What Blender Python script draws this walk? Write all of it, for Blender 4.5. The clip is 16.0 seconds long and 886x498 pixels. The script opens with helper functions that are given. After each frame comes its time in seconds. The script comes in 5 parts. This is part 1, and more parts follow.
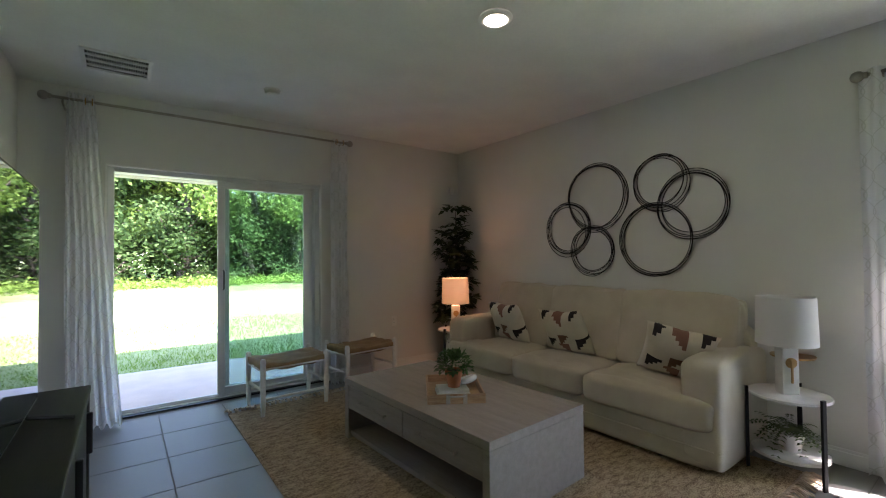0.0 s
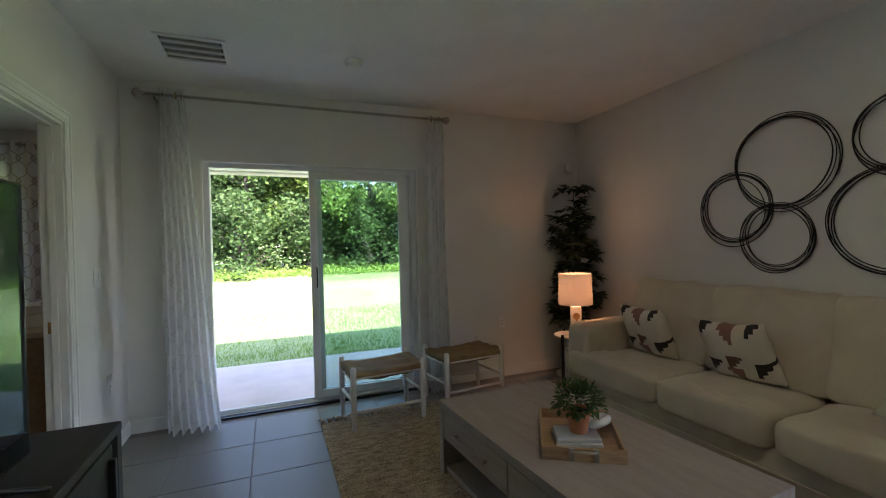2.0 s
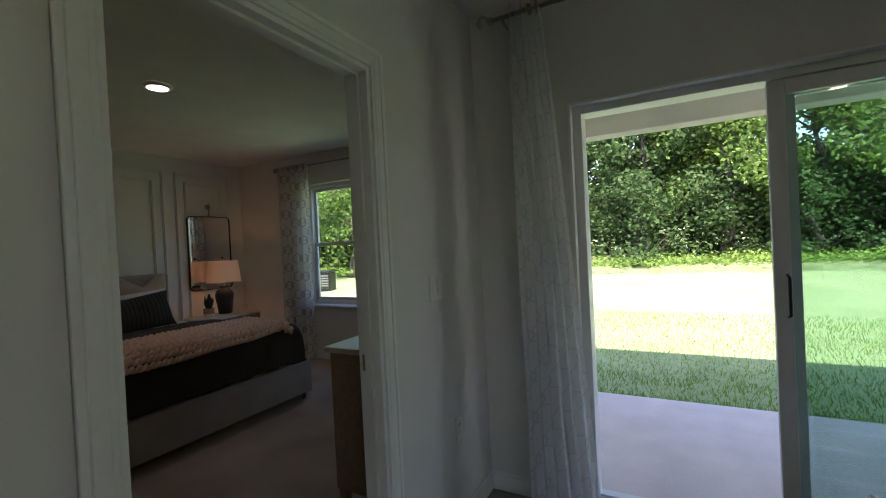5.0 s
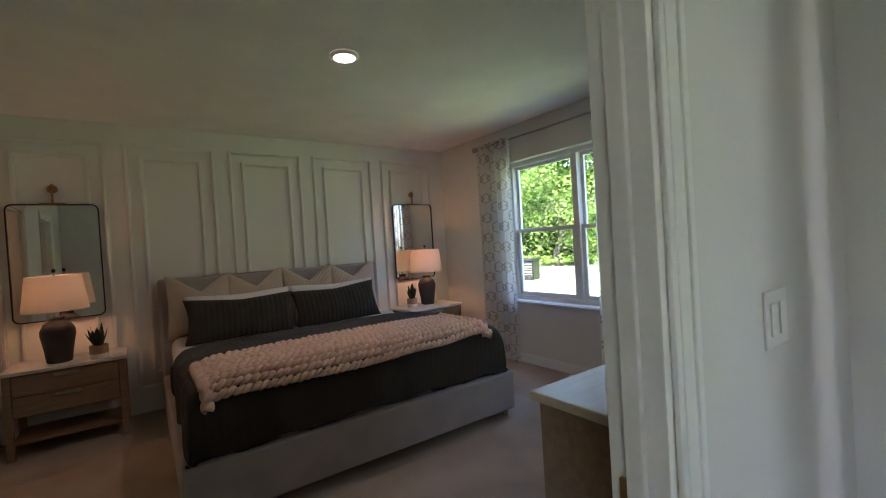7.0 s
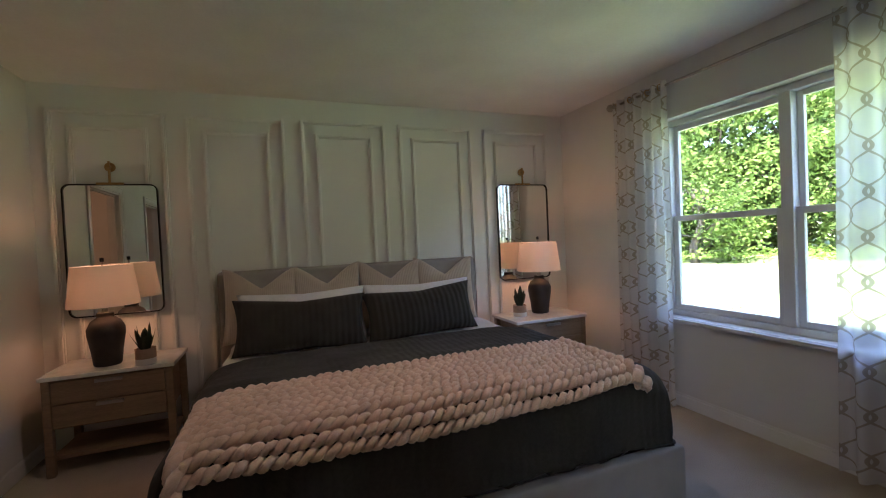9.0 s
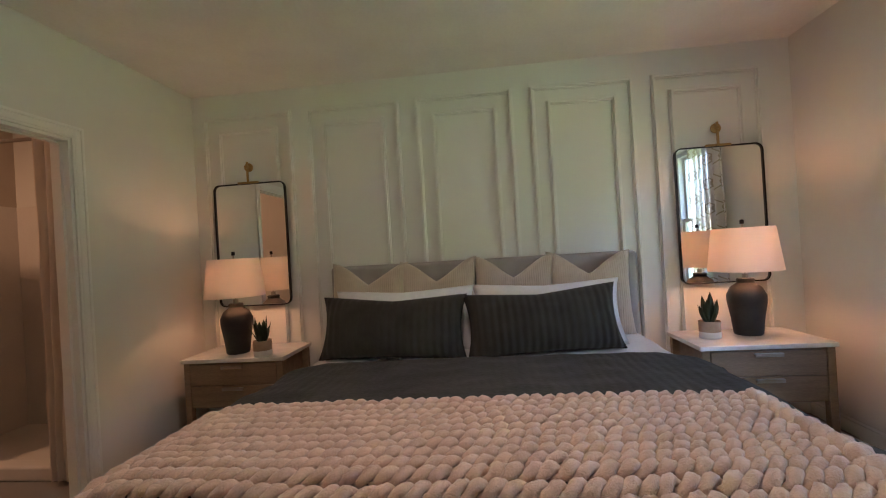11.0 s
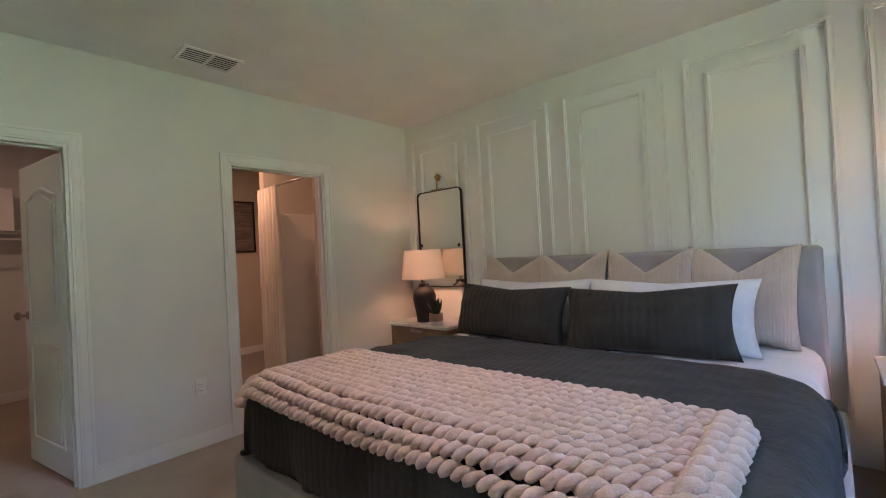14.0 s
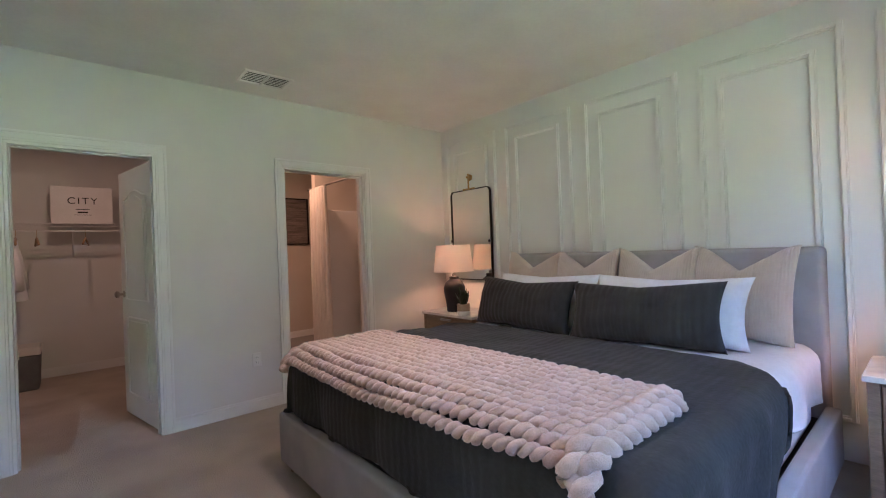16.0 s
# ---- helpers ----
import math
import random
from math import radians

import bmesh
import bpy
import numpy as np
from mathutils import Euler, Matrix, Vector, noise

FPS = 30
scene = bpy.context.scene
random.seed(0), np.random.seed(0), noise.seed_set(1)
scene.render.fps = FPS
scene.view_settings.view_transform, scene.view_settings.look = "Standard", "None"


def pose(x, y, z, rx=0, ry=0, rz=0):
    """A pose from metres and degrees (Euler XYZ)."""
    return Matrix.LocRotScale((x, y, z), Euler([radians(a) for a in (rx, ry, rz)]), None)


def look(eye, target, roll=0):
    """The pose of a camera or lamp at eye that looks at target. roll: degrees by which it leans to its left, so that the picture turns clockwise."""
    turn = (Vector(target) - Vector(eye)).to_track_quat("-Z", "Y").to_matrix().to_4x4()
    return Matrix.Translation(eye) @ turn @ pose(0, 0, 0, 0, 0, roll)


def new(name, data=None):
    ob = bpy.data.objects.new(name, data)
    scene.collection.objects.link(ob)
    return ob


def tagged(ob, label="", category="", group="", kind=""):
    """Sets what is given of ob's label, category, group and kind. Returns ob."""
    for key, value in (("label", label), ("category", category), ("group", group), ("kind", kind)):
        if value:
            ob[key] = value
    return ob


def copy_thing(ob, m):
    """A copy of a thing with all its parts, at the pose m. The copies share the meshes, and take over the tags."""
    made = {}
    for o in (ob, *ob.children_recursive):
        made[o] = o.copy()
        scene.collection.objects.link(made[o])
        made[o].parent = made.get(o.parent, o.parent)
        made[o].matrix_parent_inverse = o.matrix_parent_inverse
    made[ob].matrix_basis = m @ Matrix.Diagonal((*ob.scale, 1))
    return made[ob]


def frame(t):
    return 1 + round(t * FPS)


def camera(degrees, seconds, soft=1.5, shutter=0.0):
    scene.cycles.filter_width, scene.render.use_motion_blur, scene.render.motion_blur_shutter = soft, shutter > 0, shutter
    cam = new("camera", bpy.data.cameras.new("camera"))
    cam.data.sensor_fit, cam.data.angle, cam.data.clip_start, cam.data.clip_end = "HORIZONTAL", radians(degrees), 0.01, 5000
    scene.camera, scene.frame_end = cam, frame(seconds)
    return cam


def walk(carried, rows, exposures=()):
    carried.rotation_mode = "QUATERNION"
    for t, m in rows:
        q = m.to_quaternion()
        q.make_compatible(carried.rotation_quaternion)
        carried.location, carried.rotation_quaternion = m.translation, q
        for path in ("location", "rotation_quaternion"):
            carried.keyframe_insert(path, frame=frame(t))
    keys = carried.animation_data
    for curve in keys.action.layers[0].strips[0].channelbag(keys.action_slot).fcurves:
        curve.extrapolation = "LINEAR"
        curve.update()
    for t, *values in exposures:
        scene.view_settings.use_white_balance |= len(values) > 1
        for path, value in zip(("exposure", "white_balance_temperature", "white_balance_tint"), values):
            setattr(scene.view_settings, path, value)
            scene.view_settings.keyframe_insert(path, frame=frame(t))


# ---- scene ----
cam = camera(91.8, 16.0, soft=1.1)

PATH = [
    (0, (0.249, 0.204, 1.283), (1.445, 1.807, 1.322), -0.5),
    (0.5, (0.314, 0.247, 1.28), (1.48, 1.872, 1.309), -0.7),
    (1, (0.418, 0.356, 1.274), (1.501, 2.037, 1.298), -0.9),
    (1.5, (0.52, 0.518, 1.305), (1.468, 2.279, 1.309), -1.1),
    (2, (0.638, 0.747, 1.336), (1.38, 2.604, 1.321), -1.5),
    (2.5, (0.737, 0.996, 1.36), (1.214, 2.938, 1.33), -1.7),
    (3, (0.813, 1.281, 1.388), (0.994, 3.272, 1.355), -1.7),
    (3.5, (0.832, 1.554, 1.393), (0.722, 3.551, 1.36), -2.2),
    (4, (0.817, 1.809, 1.378), (0.405, 3.767, 1.359), -2.3),
    (4.5, (0.697, 2.062, 1.377), (0.025, 3.946, 1.366), -2.4),
    (5, (0.579, 2.34, 1.384), (-0.367, 4.102, 1.362), -2.9),
    (5.2, (0.53, 2.425, 1.372), (-0.497, 4.141, 1.365), -2.9),
    (7.3, (-0.213, 3.115, 1.389), (-1.915, 4.165, 1.354), -3.3),
    (7.5, (-0.336, 3.207, 1.411), (-2.074, 4.198, 1.374), -3.0),
    (8, (-0.565, 3.32, 1.411), (-2.349, 4.223, 1.364), -2.8),
    (8.5, (-0.774, 3.462, 1.397), (-2.605, 4.265, 1.354), -2.8),
    (9, (-1.003, 3.564, 1.384), (-2.874, 4.268, 1.339), -2.7),
    (9.2, (-1.098, 3.652, 1.395), (-2.995, 4.283, 1.344), -2.5),
    (11.5, (-1.649, 4.412, 1.269), (-3.595, 3.949, 1.296), -3.6),
    (12, (-1.635, 4.589, 1.278), (-3.504, 3.879, 1.305), -3.5),
    (12.5, (-1.637, 4.705, 1.278), (-3.414, 3.788, 1.295), -3.6),
    (13, (-1.68, 4.907, 1.258), (-3.339, 3.791, 1.282), -3.5),
    (13.5, (-1.672, 5.1, 1.262), (-3.239, 3.857, 1.284), -3.2),
    (14, (-1.658, 5.29, 1.273), (-3.145, 3.952, 1.293), -3.1),
    (14.5, (-1.637, 5.428, 1.259), (-3.057, 4.019, 1.286), -2.9),
    (15, (-1.624, 5.527, 1.262), (-2.993, 4.069, 1.282), -2.7),
    (15.5, (-1.59, 5.606, 1.302), (-2.927, 4.119, 1.296), -2.1),
    (16, (-1.597, 5.669, 1.266), (-2.908, 4.158, 1.272), -2.2),
]
walk(cam, [(t, look(eye, target, roll)) for t, eye, target, roll in PATH],
     exposures=[(0.0, 3.5, 6300, 24), (1.5, 3.3, 6400, 25), (3.0, 3.3, 6500, 26), (4.0, 2.85, 6500, 26), (5.2, 2.3, 6450, 26), (7.3, 3.85, 6200, 30), (9.2, 3.8, 6200, 30), (11.3, 4.5, 6400, 29), (13.0, 4.7, 6050, 30), (16.0, 5.0, 5550, 33)])

# ---- light ----
SUN_WAY = Vector((-0.30, 0.55, -1.0)).normalized()
world = bpy.data.worlds.new("world")
scene.world = world
world.use_nodes = True
wt = world.node_tree
sky = wt.nodes.new("ShaderNodeTexSky")
sky.sky_type = 'NISHITA'
sky.sun_disc = False
sky.sun_elevation = math.asin(-SUN_WAY.z)
sky.sun_rotation = math.atan2(-SUN_WAY.x, -SUN_WAY.y)
wt.nodes["Background"].inputs["Strength"].default_value = 0.15
wt.links.new(sky.outputs[0], wt.nodes["Background"].inputs["Color"])
sun = new("sun", bpy.data.lights.new("sun", 'SUN'))
sun.data.energy = 3.4
sun.data.angle = radians(0.5)
sun.data.color = (1.0, 0.95, 0.86)
sun.matrix_world = look((20, -28, 60), Vector((20, -28, 60)) + SUN_WAY)


def point_lamp(name, at, watts, radius=0.04, color=(1.0, 0.62, 0.36)):
    ob = new(name, bpy.data.lights.new(name, 'POINT'))
    ob.data.energy, ob.data.shadow_soft_size, ob.data.color = watts, radius, color
    ob.location = at
    return ob


def down_lamp(name, at, watts, color=(1.0, 0.8, 0.6)):
    ob = new(name, bpy.data.lights.new(name, 'AREA'))
    ob.data.shape = 'DISK'
    ob.data.size = 0.12
    ob.data.energy, ob.data.color = watts, color
    ob.location = at
    return ob


WARM = (1.0, 0.51, 0.24)
point_lamp("bulb_end_table", (3.17, 3.90, 0.92), 0.42, color=WARM)
point_lamp("bulb_nightstand_south", (-4.55, 2.42, 1.19), 0.25, color=WARM)
point_lamp("bulb_nightstand_north", (-4.53, 5.86, 1.19), 0.36, color=WARM)
down_lamp("glow_living", (1.92, 1.93, 2.596), 0.4)
down_lamp("glow_bedroom", (-2.64, 4.13, 2.596), 0.4)
# unseen lamps added to brighten bath and closet, without any fitting
down_lamp("unseen_glow_bath", (-3.5, 0.6, 2.596), 0.6, (1.0, 0.55, 0.27))
down_lamp("unseen_glow_closet", (-1.6, 0.5, 2.596), 0.26, (1.0, 0.64, 0.38))


# ---- materials ----
def material(name, color, rough=0.6, second=None, scale=8.0, fine=120.0, bump=0.15, metal=0.0, amount=0.5, stretch=(1, 1, 1), sheen=0.0, depth=0.002):
    m = bpy.data.materials.new(name)
    m.use_nodes = True
    nt = m.node_tree
    b = nt.nodes["Principled BSDF"]
    b.inputs["Roughness"].default_value = rough
    b.inputs["Metallic"].default_value = metal
    if sheen:
        b.inputs["Sheen Weight"].default_value = sheen
    co = nt.nodes.new("ShaderNodeTexCoord")
    mp = nt.nodes.new("ShaderNodeMapping")
    mp.inputs["Scale"].default_value = stretch
    nt.links.new(co.outputs["Object"], mp.inputs["Vector"])
    big = nt.nodes.new("ShaderNodeTexNoise")
    big.inputs["Scale"].default_value = scale
    big.inputs["Detail"].default_value = 5
    nt.links.new(mp.outputs[0], big.inputs["Vector"])
    small = nt.nodes.new("ShaderNodeTexNoise")
    small.inputs["Scale"].default_value = fine
    small.inputs["Detail"].default_value = 3
    nt.links.new(mp.outputs[0], small.inputs["Vector"])
    second = second or tuple(c * 0.85 for c in color)
    mixed = nt.nodes.new("ShaderNodeMath")
    mixed.operation = 'MULTIPLY_ADD'
    nt.links.new(small.outputs[0], mixed.inputs[0])
    mixed.inputs[1].default_value = amount
    nt.links.new(big.outputs[0], mixed.inputs[2])
    even = nt.nodes.new("ShaderNodeMath")
    even.operation = 'DIVIDE'
    nt.links.new(mixed.outputs[0], even.inputs[0])
    even.inputs[1].default_value = 1 + amount
    ramp = nt.nodes.new("ShaderNodeValToRGB")
    ramp.color_ramp.elements[0].position = 0.36
    ramp.color_ramp.elements[1].position = 0.62
    ramp.color_ramp.elements[0].color = (*second, 1)
    ramp.color_ramp.elements[1].color = (*color, 1)
    nt.links.new(even.outputs[0], ramp.inputs[0])
    nt.links.new(ramp.outputs[0], b.inputs["Base Color"])
    if bump:
        bp = nt.nodes.new("ShaderNodeBump")
        bp.inputs["Strength"].default_value = bump
        bp.inputs["Distance"].default_value = depth
        nt.links.new(small.outputs[0], bp.inputs["Height"])
        nt.links.new(bp.outputs[0], b.inputs["Normal"])
    return m


def ribbed(m, scale, direction, strength, depth=0.004, distort=1.5):
    """Adds woven ribs to a cloth's relief."""
    nt = m.node_tree
    b = nt.nodes["Principled BSDF"]
    w = nt.nodes.new("ShaderNodeTexWave")
    w.bands_direction = direction
    w.inputs["Scale"].default_value = scale
    w.inputs["Distortion"].default_value = distort
    w.inputs["Detail"].default_value = 2
    co = nt.nodes.new("ShaderNodeTexCoord")
    nt.links.new(co.outputs["Object"], w.inputs["Vector"])
    bp = nt.nodes.new("ShaderNodeBump")
    bp.inputs["Strength"].default_value = strength
    bp.inputs["Distance"].default_value = depth
    nt.links.new(w.outputs["Color"], bp.inputs["Height"])
    old = b.inputs["Normal"].links
    if old:
        nt.links.new(old[0].from_socket, bp.inputs["Normal"])
    nt.links.new(bp.outputs[0], b.inputs["Normal"])
    return m


def glowing(name, color, strength, base=(0.8, 0.75, 0.7)):
    m = bpy.data.materials.new(name)
    m.use_nodes = True
    b = m.node_tree.nodes["Principled BSDF"]
    b.inputs["Base Color"].default_value = (*base, 1)
    b.inputs["Emission Color"].default_value = (*color, 1)
    b.inputs["Emission Strength"].default_value = strength
    return m


def shade_cloth(name, color=(0.85, 0.8, 0.74), through_light=0.6):
    """Thin lampshade cloth that lets light through."""
    m = bpy.data.materials.new(name)
    m.use_nodes = True
    nt = m.node_tree
    nt.nodes.remove(nt.nodes["Principled BSDF"])
    d = nt.nodes.new("ShaderNodeBsdfDiffuse")
    t = nt.nodes.new("ShaderNodeBsdfTranslucent")
    x = nt.nodes.new("ShaderNodeMixShader")
    ns = nt.nodes.new("ShaderNodeTexNoise")
    ns.inputs["Scale"].default_value = 300
    rp = nt.nodes.new("ShaderNodeValToRGB")
    rp.color_ramp.elements[0].color = (*(c * 0.88 for c in color), 1)
    rp.color_ramp.elements[1].color = (*color, 1)
    nt.links.new(ns.outputs[0], rp.inputs[0])
    nt.links.new(rp.outputs[0], d.inputs[0])
    nt.links.new(rp.outputs[0], t.inputs[0])
    x.inputs[0].default_value = through_light
    nt.links.new(d.outputs[0], x.inputs[1])
    nt.links.new(t.outputs[0], x.inputs[2])
    nt.links.new(x.outputs[0], nt.nodes["Material Output"].inputs[0])
    return m


def thin_glass(name, tint=(0.93, 0.97, 0.96)):
    m = bpy.data.materials.new(name)
    m.use_nodes = True
    nt = m.node_tree
    nt.nodes.remove(nt.nodes["Principled BSDF"])
    a = nt.nodes.new("ShaderNodeBsdfTransparent")
    a.inputs[0].default_value = (*tint, 1)
    g = nt.nodes.new("ShaderNodeBsdfGlossy")
    g.inputs["Roughness"].default_value = 0.01
    edge = nt.nodes.new("ShaderNodeLayerWeight")
    edge.inputs[0].default_value = 0.5
    steep = nt.nodes.new("ShaderNodeMath")
    steep.operation = 'POWER'
    nt.links.new(edge.outputs["Facing"], steep.inputs[0])
    steep.inputs[1].default_value = 5.0
    fr = nt.nodes.new("ShaderNodeMath")
    fr.operation = 'MULTIPLY_ADD'
    nt.links.new(steep.outputs[0], fr.inputs[0])
    fr.inputs[1].default_value = 0.8
    fr.inputs[2].default_value = 0.04
    x = nt.nodes.new("ShaderNodeMixShader")
    nt.links.new(fr.outputs[0], x.inputs[0])
    nt.links.new(a.outputs[0], x.inputs[1])
    nt.links.new(g.outputs[0], x.inputs[2])
    nt.links.new(x.outputs[0], nt.nodes["Material Output"].inputs[0])
    return m


def sheer(name, line=(0.40, 0.36, 0.31), cell=0.085, rise=0.23, veil=0.29, width=0.0088, line_veil=0.08):
    """Sheer voile with an embroidered ogee lattice, drawn on the cloth's own width and height."""
    m = bpy.data.materials.new(name)
    m.use_nodes = True
    nt = m.node_tree
    nt.nodes.remove(nt.nodes["Principled BSDF"])

    def calc(op, a, b=None):
        n = nt.nodes.new("ShaderNodeMath")
        n.operation = op
        for i, v in enumerate((a, b)):
            if v is None:
                continue
            if isinstance(v, (int, float)):
                n.inputs[i].default_value = v
            else:
                nt.links.new(v, n.inputs[i])
        return n.outputs[0]
    uv = nt.nodes.new("ShaderNodeUVMap")
    sp = nt.nodes.new("ShaderNodeSeparateXYZ")
    nt.links.new(uv.outputs[0], sp.inputs[0])
    wave = calc('MULTIPLY', calc('COSINE', calc('MULTIPLY', sp.outputs[1], 2 * math.pi / rise)), cell * 0.66)
    one = calc('PINGPONG', calc('ADD', calc('SUBTRACT', sp.outputs[0], wave), 50 * cell * 2), cell)
    two = calc('PINGPONG', calc('ADD', calc('ADD', sp.outputs[0], wave), 50 * cell * 2 + cell), cell)
    mask = calc('LESS_THAN', calc('MINIMUM', one, two), width)
    white = nt.nodes.new("ShaderNodeBsdfDiffuse")
    trans = nt.nodes.new("ShaderNodeBsdfTranslucent")
    col = nt.nodes.new("ShaderNodeMix")
    col.data_type = 'RGBA'
    nt.links.new(mask, col.inputs[0])
    col.inputs[6].default_value = (0.82, 0.82, 0.83, 1)
    col.inputs[7].default_value = (*line, 1)
    nt.links.new(col.outputs[2], white.inputs[0])
    nt.links.new(col.outputs[2], trans.inputs[0])
    cloth = nt.nodes.new("ShaderNodeMixShader")
    cloth.inputs[0].default_value = 0.62
    nt.links.new(white.outputs[0], cloth.inputs[1])
    nt.links.new(trans.outputs[0], cloth.inputs[2])
    clear = nt.nodes.new("ShaderNodeBsdfTransparent")
    out = nt.nodes.new("ShaderNodeMixShader")
    weave = nt.nodes.new("ShaderNodeTexNoise")
    weave.inputs["Scale"].default_value = 260
    nt.links.new(uv.outputs[0], weave.inputs["Vector"])
    open_part = calc('ADD', calc('MULTIPLY', calc('SUBTRACT', 1.0, mask), calc('ADD', veil - 0.1, calc('MULTIPLY', weave.outputs[0], 0.2))), calc('MULTIPLY', mask, line_veil))
    nt.links.new(open_part, out.inputs[0])
    nt.links.new(cloth.outputs[0], out.inputs[1])
    nt.links.new(clear.outputs[0], out.inputs[2])
    nt.links.new(out.outputs[0], nt.nodes["Material Output"].inputs[0])
    return m


def leafy(name, color, second, scale=0.6):
    """Leaf colour that varies from leaf to leaf, with some light coming through."""
    m = material(name, color, 0.55, second, scale, 4.0, 0.0, amount=0.8)
    b = m.node_tree.nodes["Principled BSDF"]
    nt = m.node_tree
    t = nt.nodes.new("ShaderNodeBsdfTranslucent")
    x = nt.nodes.new("ShaderNodeMixShader")
    x.inputs[0].default_value = 0.35
    nt.links.new(b.inputs["Base Color"].links[0].from_socket, t.inputs[0])
    nt.links.new(b.outputs[0], x.inputs[1])
    nt.links.new(t.outputs[0], x.inputs[2])
    nt.links.new(x.outputs[0], nt.nodes["Material Output"].inputs[0])
    return m


PAINT = material("wall_paint", (0.70, 0.69, 0.66), 0.75, (0.66, 0.65, 0.62), 2.5, 220, 0.25)
CEIL = material("ceiling_paint", (0.78, 0.78, 0.76), 0.9, (0.72, 0.72, 0.70), 3, 55, 0.5, depth=0.003)
PANEL = material("panel_paint", (0.79, 0.80, 0.77), 0.5, (0.76, 0.77, 0.74), 2, 150, 0.08)
TRIM = material("trim_paint", (0.78, 0.78, 0.76), 0.38, (0.72, 0.72, 0.70), 3, 90, 0.06)
TILE = material("floor_tile", (0.25, 0.24, 0.23), 0.42, (0.23, 0.225, 0.22), 2.2, 60, 0.10)
GROUT = material("grout", (0.25, 0.24, 0.23), 0.9, None, 10, 200, 0.3)
CARPET = material("carpet", (0.50, 0.41, 0.32), 0.95, (0.28, 0.215, 0.155), 2.0, 150, 1.0, amount=0.9, sheen=0.3, depth=0.012)
RUG = material("jute_rug", (0.52, 0.40, 0.25), 0.95, (0.13, 0.085, 0.045), 14, 75, 1.0, amount=1.5, stretch=(1, 2.4, 1), depth=0.010)
FRINGE = material("fringe_yarn", (0.62, 0.52, 0.40), 0.95, (0.34, 0.25, 0.17), 14, 160, 0.4)
SOFA = material("sofa_cloth", (0.56, 0.50, 0.40), 0.9, (0.47, 0.41, 0.32), 5, 380, 0.4, sheen=0.25)
GREYWOOD = material("greyed_oak", (0.31, 0.265, 0.22), 0.6, (0.245, 0.207, 0.17), 3, 26, 0.15, amount=0.9, stretch=(9, 1, 9))
OAK = material("light_oak", (0.27, 0.185, 0.115), 0.55, (0.18, 0.12, 0.072), 3, 30, 0.2, amount=0.8, stretch=(9, 1, 9))
# dresser's oak, paler: the window's grazing reflection is put into the colour
OAK_SHEEN = material("oak_painted_sheen", (0.46, 0.39, 0.30), 0.3, (0.39, 0.32, 0.24), 3, 30, 0.06, amount=0.8, stretch=(9, 1, 9))
TRAYWOOD = material("tray_wood", (0.42, 0.27, 0.15), 0.5, (0.28, 0.16, 0.08), 6, 40, 0.2, stretch=(2, 12, 12))
DARKWOOD = material("black_oak", (0.026, 0.024, 0.023), 0.6, (0.016, 0.015, 0.014), 4, 40, 0.25, stretch=(9, 1, 9))
BLACK = material("black_metal", (0.022, 0.022, 0.024), 0.4, None, 20, 200, 0.1, metal=0.6)
BRASS = material("aged_brass", (0.50, 0.32, 0.14), 0.35, (0.38, 0.23, 0.09), 15, 150, 0.05, metal=1.0)
NICKEL = material("brushed_nickel", (0.42, 0.39, 0.36), 0.3, (0.34, 0.31, 0.28), 15, 200, 0.05, metal=1.0)
WHITEWOOD = material("white_lacquer", (0.74, 0.73, 0.71), 0.4, (0.66, 0.65, 0.63), 9, 60, 0.08)
LEATHER = material("tan_suede", (0.30, 0.20, 0.10), 0.7, (0.20, 0.13, 0.065), 8, 140, 0.35)
MARBLE = material("white_marble", (0.74, 0.73, 0.71), 0.25, (0.58, 0.57, 0.56), 5, 18, 0.0, amount=0.3)
CERAMIC = material("white_ceramic", (0.76, 0.74, 0.71), 0.3, (0.70, 0.68, 0.65), 9, 60, 0.05)
BLACKPOT = material("matt_black_pottery", (0.018, 0.017, 0.017), 0.55, (0.030, 0.027, 0.025), 12, 90, 0.15)
SOIL_DRY = material("dry_soil", (0.17, 0.11, 0.07), 0.95, (0.08, 0.05, 0.03), 9, 60, 0.9, depth=0.01)
STICKS = material("dead_wood", (0.42, 0.33, 0.27), 0.9, (0.22, 0.16, 0.12), 6, 60, 0.6)
TERRA = material("terracotta", (0.45, 0.17, 0.075), 0.8, (0.36, 0.13, 0.055), 12, 120, 0.2)
TANPOT = material("tan_stoneware", (0.40, 0.29, 0.21), 0.75, (0.33, 0.23, 0.16), 20, 160, 0.2)
SOIL = material("potting_soil", (0.035, 0.025, 0.018), 0.95, None, 30, 120, 0.8)
GREY_CLOTH = ribbed(material("charcoal_cotton", (0.056, 0.055, 0.047), 0.95, (0.040, 0.039, 0.033), 6, 300, 0.4, sheen=0.05), 7.5, 'Y', 0.9, 0.006, 0.8)
DUVET = ribbed(material("charcoal_duvet", (0.064, 0.062, 0.055), 0.95, (0.046, 0.045, 0.040), 4, 60, 0.6, sheen=0.05, depth=0.006), 7.0, 'Y', 0.5, 0.005, 3.0)
WHITE_COTTON = material("white_cotton", (0.78, 0.78, 0.79), 0.85, (0.70, 0.70, 0.71), 5, 40, 0.25, depth=0.004)
SHAM = ribbed(material("beige_corduroy", (0.62, 0.53, 0.43), 0.9, (0.54, 0.45, 0.36), 5, 260, 0.3, sheen=0.3), 22, 'Y', 0.8, 0.003, 1.0)
LINEN = material("grey_linen", (0.43, 0.405, 0.39), 0.92, (0.36, 0.34, 0.325), 6, 420, 0.5)
